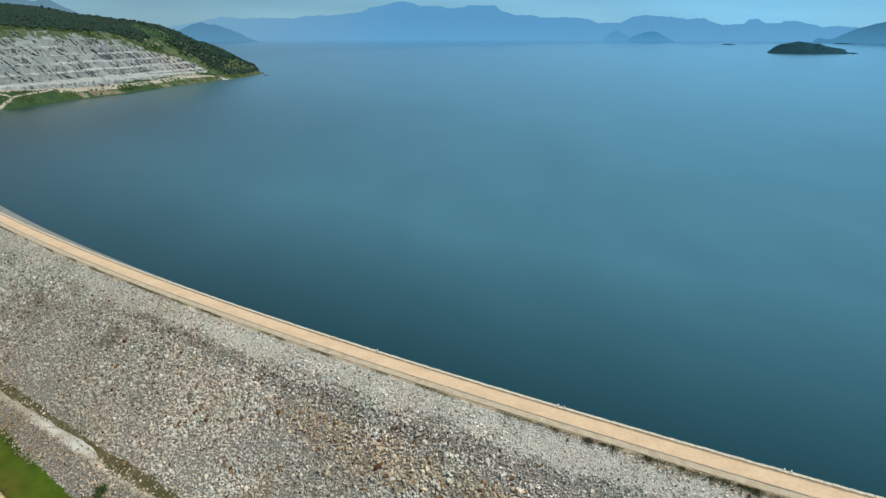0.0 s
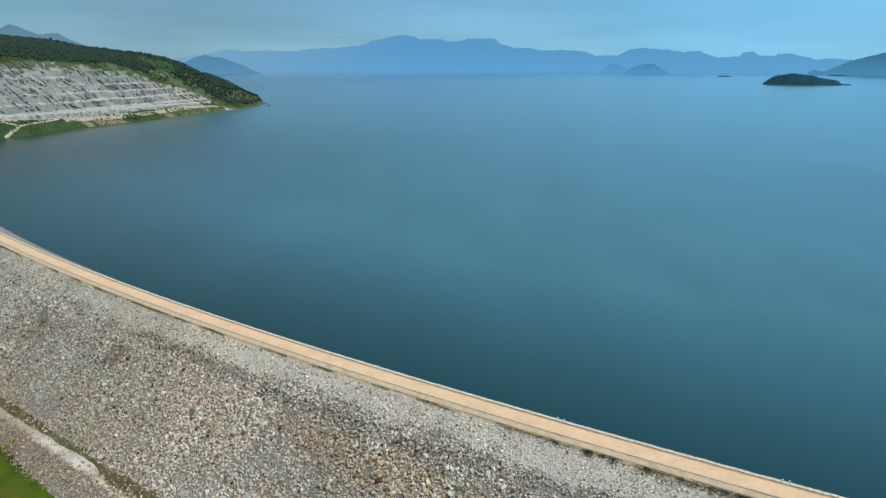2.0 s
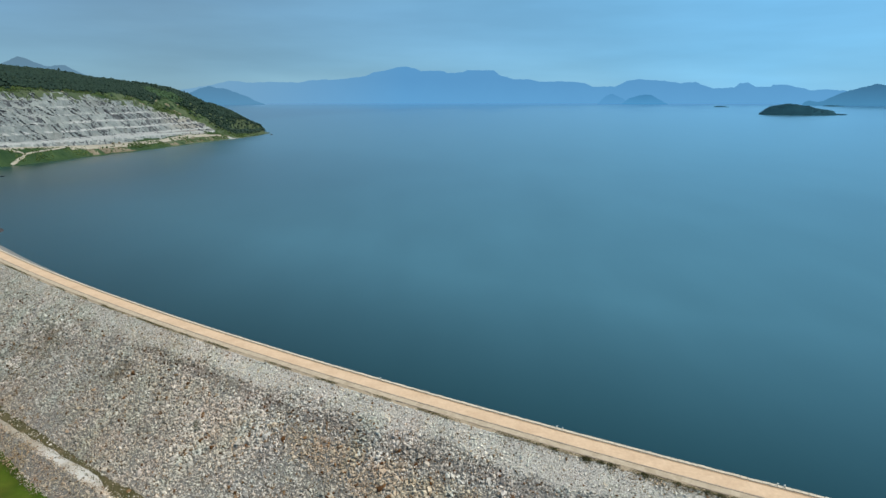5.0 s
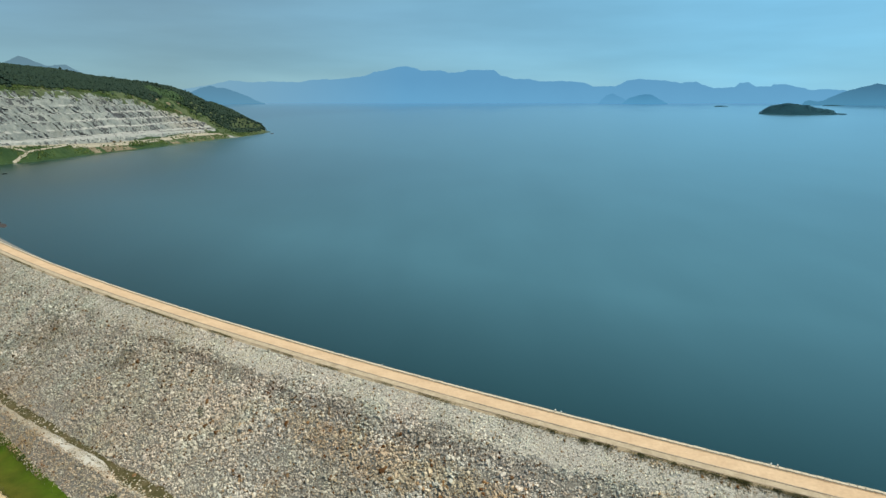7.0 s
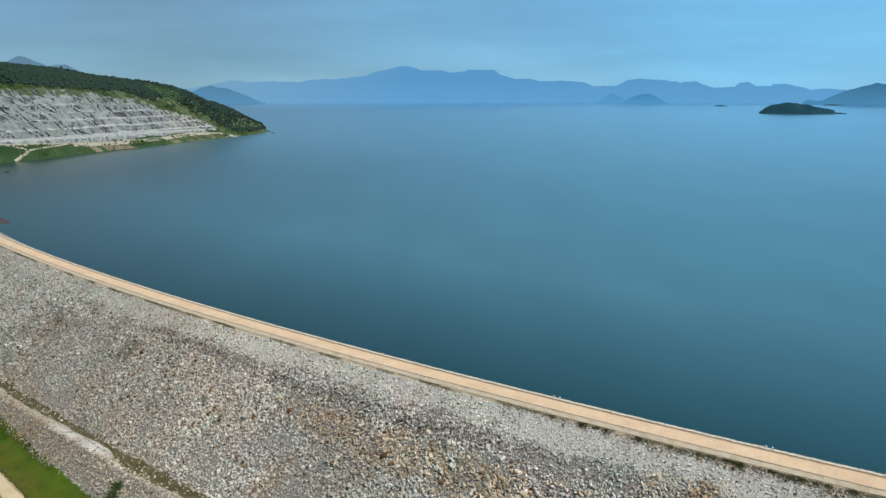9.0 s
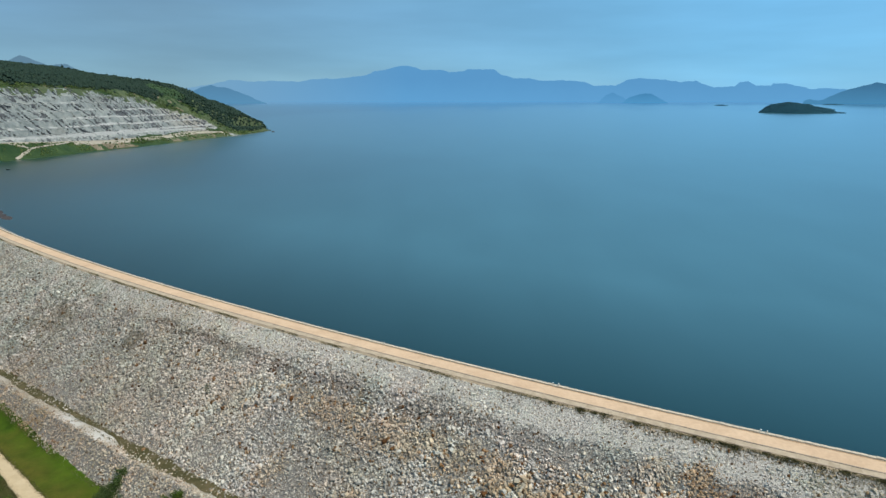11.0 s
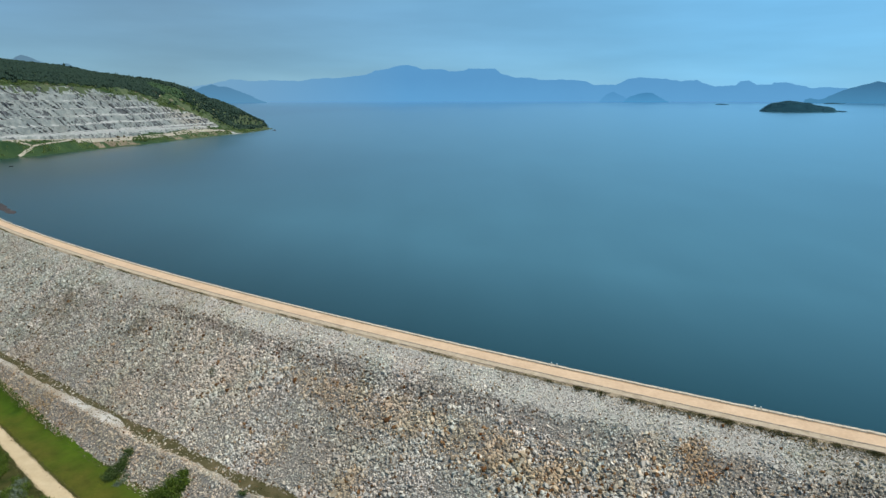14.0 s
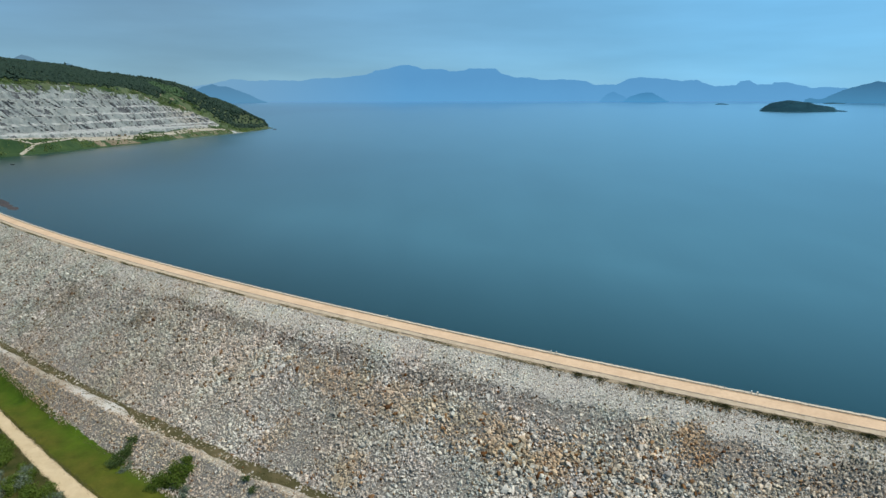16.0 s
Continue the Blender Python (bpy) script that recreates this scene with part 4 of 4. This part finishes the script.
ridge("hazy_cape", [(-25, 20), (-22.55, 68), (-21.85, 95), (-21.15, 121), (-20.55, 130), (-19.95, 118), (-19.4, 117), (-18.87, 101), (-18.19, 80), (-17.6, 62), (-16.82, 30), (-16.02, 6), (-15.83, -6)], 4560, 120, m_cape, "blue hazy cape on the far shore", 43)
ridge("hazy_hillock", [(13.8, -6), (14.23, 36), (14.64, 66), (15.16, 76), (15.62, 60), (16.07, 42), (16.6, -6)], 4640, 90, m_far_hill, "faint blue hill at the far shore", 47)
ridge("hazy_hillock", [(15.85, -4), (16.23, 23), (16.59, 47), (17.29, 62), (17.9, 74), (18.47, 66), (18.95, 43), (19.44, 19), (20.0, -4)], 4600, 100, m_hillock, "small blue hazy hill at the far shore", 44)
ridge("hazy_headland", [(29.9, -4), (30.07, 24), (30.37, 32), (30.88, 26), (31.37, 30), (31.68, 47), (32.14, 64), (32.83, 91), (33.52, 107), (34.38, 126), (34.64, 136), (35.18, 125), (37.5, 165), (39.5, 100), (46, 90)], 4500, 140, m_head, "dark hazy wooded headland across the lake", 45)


def island(name, bearing, dist, half, high, peak, tail, label, seed, trees):
    """A low wooded island; peak: where along it the top lies, tail: reach of a flat spit."""
    rng = np.random.default_rng(seed)
    a = radians(bearing)
    cx, cy = math.sin(a) * dist, math.cos(a) * dist - 29
    u = np.linspace(-1.25, 1.25 + tail, 70)
    q = np.linspace(-1, 1, 24)
    U, Q = np.meshgrid(u, q, indexing="ij")
    line = np.interp(U, [-1.25, -0.95, -0.78, -0.62, -0.39, peak, 0.03, 0.16, 0.39, 0.55, 0.78, 1.05, 1.1, 1.0 + tail, 1.25 + tail], [-0.1, 0.0, 0.46, 0.74, 0.89, 1.0, 1.0, 0.91, 0.85, 0.63, 0.48, 0.31, 0.07, 0.005, -0.1])
    z = high * (line + 0.02) * (1 - Q ** 2) - 1.5 + high * 0.05 * noise2(U * 9, Q * 5, 2, seed) * (line > 0.05)
    along, deep = U * half, Q * half * 0.6
    x = cx + along * math.cos(a) + deep * math.sin(a)
    y = cy - along * math.sin(a) + deep * math.cos(a)
    base = WATER + far_rise(np.hypot(x, y))
    ob = surface(name, np.stack([x, y, base + z], -1), grid_faces(70, 24), m_isle_floor, smooth=True)
    tagged(ob, label, "island", kind="structure")
    if trees:
        i, j = rng.integers(0, 70, trees * 2), rng.integers(0, 24, trees * 2)
        ok = z[i, j] > 0.2
        i, j = i[ok], j[ok]
        size = rng.uniform(1.1, 2.1, len(i)) * np.clip(line[i, j] * 2, 0.5, 1)
        p = np.stack([x[i, j], y[i, j], base[i, j] + z[i, j] + 0.2], -1) + rng.uniform(-1, 1, (len(i), 3)) * (4.5, 4.5, 0.5)
        v, f = lumps(p, size, rng, 0.35, (0.8, 1.1), small=True)
        tagged(surface("island_trees", v, f, m_isle, smooth=True), "dark green trees covering the island", "forest", kind="stuff")


island("wooded_island", 29.4, 3420, 156, 47, -0.16, 0.42, "dark wooded island lying in the lake", 51, 3500)
island("islet", 24.0, 4228, 42, 8, 0.0, 0.1, "tiny low dark islet", 52, 0)
island("islet", 32.0, 4440, 60, 7, 0.0, 0.1, "long flat dark islet before the headland", 53, 0)


# ---- shrubs ----
def shrub(name, spots, n, leaf, material, label, seed, category="shrub", squash=0.8, group=""):
    """Stems and a crown of separate leaves gathered in clumps; spots: (s, r, height over the ground, radius)."""
    rng = np.random.default_rng(seed)
    s0, r0 = spots[0][0], spots[0][1]
    base = np.array(at(s0, r0, max(float(slope_z(r0)), GROUND)))
    root = new(name)
    root.location = base
    tagged(root, label, category, group)
    leaves = []
    for s, r, h, rad in spots:
        g = np.array(at(s, r, max(float(slope_z(r)), GROUND))) - base
        c = g + (0, 0, h)
        for k in range(3):
            tip = Vector(c + rng.normal(0, rad * 0.35, 3))
            foot = Vector(g + rng.normal(0, 0.15, 3) * (1, 1, 0) - np.array((0, 0, 0.2)))
            d = tip - foot
            bm = bmesh.new()
            bmesh.ops.create_cone(bm, segments=5, radius1=0.09, radius2=0.03, depth=d.length, matrix=Matrix.Translation((tip + foot) / 2) @ d.to_track_quat("Z", "Y").to_matrix().to_4x4())
            part("stem", bm, m_bark, root)
        m = int(n * rad ** 2)
        k = rng.normal(size=(12, 3))
        k = k / np.linalg.norm(k, axis=1)[:, None] * rng.uniform(0.3, 0.85, (12, 1)) * rad * (1, 1, squash)
        pick = k[rng.integers(0, 12, m)]
        p = c + pick + rng.normal(0, rad * 0.24, (m, 3)) * (1, 1, 0.8)
        leaves.append(p[p[:, 2] > g[2] - 0.5])
    p = np.concatenate(leaves)
    m = len(p)
    a, b = rng.normal(size=(m, 3)), rng.normal(size=(m, 3))
    a /= np.linalg.norm(a, axis=1)[:, None]
    b -= (a * b).sum(1)[:, None] * a
    b /= np.linalg.norm(b, axis=1)[:, None]
    size = leaf * rng.uniform(0.6, 1.4, (m, 1))
    v = np.stack([p - a * size, p + b * size * 0.5, p + a * size, p - b * size * 0.5], 1)
    surface("crown", v, np.arange(4 * m).reshape(m, 4), material, root)
    return root


shrub("shrub", [(-150, 69.8, 1.0, 2.9), (-151, 67.5, 1.2, 3.0), (-151.5, 65.0, 1.1, 2.7), (-151.5, 62.6, 0.9, 2.2)], 230, 0.2, m_brush, "dark green creeping shrub on the lower stone slope", 61)
shrub("shrub", [(-145.5, 70.5, 0.7, 1.5), (-146, 68.6, 0.6, 1.3), (-146.8, 66.8, 0.5, 1.0)], 200, 0.17, m_pale_leaf, "pale grey-green shrub beside the dark creeping shrub", 67)
shrub("shrub", [(-129.5, 70, 1.3, 3.0), (-128.5, 67, 1.7, 3.6), (-127.2, 64, 1.5, 3.1), (-125.5, 61.6, 1.0, 2.1), (-124.5, 66.2, 1.6, 3.3), (-123.8, 63.4, 1.2, 2.6)], 190, 0.22, m_leaf, "bright green bushy shrub at the foot of the stone slope", 62)
shrub("shrub", [(-120, 66.6, 0.7, 1.9), (-119, 69, 0.7, 1.8)], 200, 0.17, m_pale_leaf, "pale grey-green shrub beside the bright bushy shrub", 68)
shrub("shrub", [(-102, 59.8, 0.5, 1.6), (-98, 61, 0.5, 1.6)], 190, 0.16, m_brush, "low olive shrub beside the berm ditch", 63)
shrub("shrub", [(-205, 66, 0.4, 0.9), (-204, 64.8, 0.4, 0.8)], 260, 0.15, m_leaf, "small dark shrub among the stones", 64)
shrub("shrub", [(-147.5, 32.2, 0.3, 1.4), (-146, 33.2, 0.3, 1.2)], 110, 0.15, m_tuft, "small grey-green shrub growing between boulders", 65)
shrub("shrub", [(-414, 7.6, 0.6, 0.8)], 300, 0.15, m_leaf, "small dark shrub on the road shoulder", 66)
rng_s = np.random.default_rng(70)
for i in range(135):
    s = rng_s.uniform(-228, -146)
    r = float(track_out(s)) + rng_s.uniform(2.2, 18)
    rad = rng_s.uniform(1.4, 2.8)
    pale = rng_s.random() < 0.2
    shrub("shrub", [(s, r, rad * 0.6, rad), (s + rad, r + rad * 0.6, rad * 0.5, rad * 0.8)], 105, 0.25, m_pale_leaf if pale else m_leaf,
          "grey-green leafy shrub beside the sandy track" if pale else "green leafy shrub beside the sandy track", 71 + i, group="shrubs beside the sandy track")


def weeds():
    """Tufts along the edge of the crest, on the berm and at the grass edge."""
    rng = np.random.default_rng(90)
    n = 30000
    s = rng.uniform(-440, 90, n)
    r = 9.0 + np.abs(rng.normal(0, 1, n)) * np.interp(s, [-60, 10], [0.38, 1.0]) - 0.15 + 0.2 * noise2(s, s * 0, 8, 92)
    clumps = np.array([-73, -70, -66, -41, -38, -34, -17, -8, 3, 11, 18, 27, 34, 43, -128, -160, -207, -262, -312])
    lush = np.exp(-(np.abs(s[:, None] - clumps[None]).min(1) / 1.6) ** 2) * 1.6 + np.interp(s, [-30, 10], [0, 0.85])
    ok = noise2(s, s * 0, 11, 91) + 0.25 * rng.normal(size=n) + lush > 0.32
    s, r = s[ok], r[ok]
    spots = rng.uniform(-32, 62, 46)              # thicker growth hanging over the edge
    pick = rng.integers(0, 46, 9000)
    s0 = spots[pick] + rng.normal(0, 0.5 + 1.1 * (pick % 3 == 0))
    r0 = 9.0 + np.abs(rng.normal(0, 0.3 + 0.12 * (pick % 5)))
    s, r = np.concatenate([s, s0]), np.concatenate([r, r0])
    p = at(s, r, slope_z(r) + rng.uniform(0.05, 0.45, len(s)))
    m = 16000
    s2 = rng.uniform(-430, 20, m)
    r2 = grass_in(s2) - 0.6 + rng.normal(0, 0.5, m)
    p2 = at(s2, r2, np.maximum(slope_z(r2), GROUND) + rng.uniform(0.1, 0.5, m))
    s3 = rng.uniform(-300, -100, m)
    r3 = np.where(rng.random(m) < 0.5, track_in(s3) - 0.2, track_out(s3) + 0.4) + rng.normal(0, 0.45, m)
    p3 = at(s3, r3, ground_z(s3, r3) + rng.uniform(0.1, 0.4, m))
    s4 = rng.uniform(-430, 20, m)
    r4 = np.where(rng.random(m) < 0.6, 53.8, 56.0) + rng.normal(0, 0.35, m) + 0.5 * noise2(s4, s4 * 0, 5, 95)
    ok = noise2(s4, s4 * 0, 8, 93) > -0.1
    p4 = at(s4, r4, slope_z(r4) + rng.uniform(0.1, 0.35, m))[ok]
    p = np.concatenate([p, p2, p3, p4])
    m = len(p)
    a = rng.normal(size=(m, 3)) * (0.5, 0.5, 1)
    a /= np.linalg.norm(a, axis=1)[:, None]
    b = np.cross(a, rng.normal(size=(m, 3)))
    b /= np.linalg.norm(b, axis=1)[:, None]
    h = rng.uniform(0.12, 0.3, (m, 1))
    v = np.stack([p - b * h * 0.4, p + b * h * 0.4, p + a * h], 1)
    tagged(surface("weeds", v, np.arange(3 * m).reshape(m, 3), m_weed), "olive green weeds along the edge of the dam", "weeds", kind="stuff")


m_weed = leaf_material("weed_leaves", (0.050, 0.052, 0.020), (0.095, 0.088, 0.036), (0.17, 0.14, 0.072))
weeds()


# ---- berm ----
def berm():
    for name, lo, hi, lift, m, label in (("berm_ditch", 53.4, 56.2, 0.16, m_mud, "muddy olive drainage ditch on the berm"), ("berm_path", 54.2, 58.8, 0.05, m_silt, "pale silted path along the berm")):
        k = np.linspace(0, 1, 7)
        s = np.arange(-440, 30, 0.7)
        a, b = lo + 0.5 * noise2(s, s * 0, 5, 95), hi + (1.0 if hi > 57 else 0.5) * noise2(s, s * 0, 9, 96) + (0.9 if hi > 57 else 0.0) * noise2(s, s * 0, 2.5, 99) + (0 if hi > 57 else 1) * (np.clip(1.0 * noise2(s, s * 0, 17, 98), -0.8, 1.0) + np.interp(s, [-215, -200, -170, -155, -110, -90], [0, -0.6, -0.6, 1.5, 1.5, 0.6]))
        r = a[:, None] + (b - a)[:, None] * k[None]
        z = slope_z(r) + lift + 0.04 * noise2(s[:, None], r, 3, 97) - 0.06 * (np.abs(k - 0.5) > 0.49)[None]
        tagged(surface(name, at(s[:, None], r, z), grid_faces(len(s), 7), m, smooth=True), label, "berm", kind="structure")


berm()


# ---- small things ----
def marker_post():
    root = tagged(new("marker_post"), "short white-capped post on the parapet", "post", "posts on the parapet")
    bm = bmesh.new()
    bmesh.ops.create_cone(bm, segments=8, radius1=0.09, radius2=0.08, depth=0.5, cap_ends=True, matrix=Matrix.Translation((0, 0, 0.25)))
    part("shaft", bm, m_concrete, root)
    bm = bmesh.new()
    bmesh.ops.create_uvsphere(bm, u_segments=8, v_segments=6, radius=0.2, matrix=Matrix.Translation((0, 0, 0.6)) @ Matrix.Diagonal((1, 1, 0.8, 1)))
    part("cap", bm, m_white, root, "white painted cap")
    return root


first = marker_post()
k = 0
for s in (-94.9, -34.6, -32.9, 19.6, 21.0):
    m = pose(*at(s, -0.1, 0.35))
    if k == 0:
        first.matrix_basis = m
    else:
        copy_thing(first, m)
    k += 1


def haul_truck(y, w, turn, label):
    m_yellow = soil_material("machine_paint", (0.10, 0.085, 0.05), (0.16, 0.13, 0.07), 0.5, 0.01)
    m_tyre = soil_material("tyre_rubber", (0.02, 0.02, 0.02), (0.03, 0.03, 0.03), 2.0, 0.01)
    root = tagged(new("haul_truck"), label, "truck", "machines on the quarry floor")
    root.matrix_basis = pose(float(shore_x(y)) - w, y, float(hill_z(np.array(y), np.array(w))) + 0.6, 0, 0, turn)
    bm = bmesh.new()
    box(bm, 0, 0, 1.0, 2.8, 8.0, 0.7, 0.1)
    part("chassis", bm, m_tyre, root)
    bm = bmesh.new()
    box(bm, 0, 2.9, 1.7, 2.7, 1.9, 2.3, 0.2)
    part("cab", bm, m_yellow, root)
    bm = bmesh.new()
    box(bm, 0, -1.2, 1.7, 3.2, 5.4, 1.9, 0.25)
    part("tipper_body", bm, m_yellow, root)
    for x in (-1.35, 1.35):
        for yy in (2.7, -1.4, -3.0):
            bm = bmesh.new()
            bmesh.ops.create_cone(bm, segments=12, radius1=0.75, radius2=0.75, depth=0.6, cap_ends=True, matrix=Matrix.Translation((x, yy, 0.75)) @ Matrix.Rotation(math.pi / 2, 4, "Y"))
            part("wheel", bm, m_tyre, root)


haul_truck(1207, 34, 10, "dark haul truck parked on the quarry road")
haul_truck(1222, 33, 25, "dark haul truck standing beside another truck")


def boat(x, y, turn):
    m_hull = soil_material("dark_hull", (0.03, 0.03, 0.035), (0.06, 0.06, 0.06), 1.0, 0.01)
    root = tagged(new("boat"), "small dark open boat floating on the lake", "boat")
    root.matrix_basis = pose(x, y, WATER - 0.25, 0, 0, turn)
    bm = bmesh.new()
    secs = []
    for t, half, keel in ((-1, 0.75, 0.15), (-0.5, 0.95, 0.0), (0.2, 0.95, 0.0), (0.7, 0.6, 0.2), (1.0, 0.06, 0.7)):
        secs.append([bm.verts.new((t * 2.5, a * half, b)) for a, b in ((-1, 1.1 + keel * 0.4), (-0.75, 0.3 + keel * 0.5), (0, keel), (0.75, 0.3 + keel * 0.5), (1, 1.1 + keel * 0.4))])
    for p, q in zip(secs, secs[1:]):
        for i in range(4):
            bm.faces.new((p[i], q[i], q[i + 1], p[i + 1]))
    bm.faces.new(secs[0])
    bmesh.ops.solidify(bm, geom=bm.faces[:], thickness=0.08)
    part("hull", bm, m_hull, root)
    for x0 in (-1.3, 0.2):
        bm = bmesh.new()
        box(bm, x0, 0, 0.75, 0.3, 1.7, 0.06)
        part("thwart", bm, m_bark, root)


boat(-604, 812, 40)


def shore_rock(x, y):
    rng = np.random.default_rng(99)
    v, f = lumps(np.array([[x, y, WATER + 0.5], [x + 3, y + 2, WATER + 0.2], [x - 2, y - 1, WATER]]), np.array([3.2, 2.2, 1.8]), rng)
    tagged(surface("shore_rock", v, f, soil_material("wet_rock", (0.04, 0.04, 0.04), (0.09, 0.088, 0.08), 0.5, 0.1)), "dark rock standing in the water off the cape", "rock")


shore_rock(-506, 1784)


def mud_shoal():
    """A low bar of brown mud that just breaks the water near the dam."""
    m = soil_material("wet_mud", (0.042, 0.042, 0.047), (0.075, 0.064, 0.064), 0.08, 0.05)
    k = np.linspace(0, 1, 60)
    across = np.linspace(-1, 1, 21)
    x = -478 + 148 * k[:, None] + 0.707 * 8 * across[None]
    y = 576 - 140 * k[:, None] + 0.707 * 8 * across[None]
    high = np.sin(np.pi * k)[:, None] ** 0.6 * (1 - np.abs(across[None]) ** 1.5)
    z = WATER - 0.5 + 0.85 * high + 0.25 * noise2(x, y, 9, 44) * high
    tagged(surface("mud_shoal", np.stack([x, y, z], -1), grid_faces(60, 21), m, smooth=True), "dark brown mud bar just above the water by the dam", "mud bar", kind="structure")


mud_shoal()
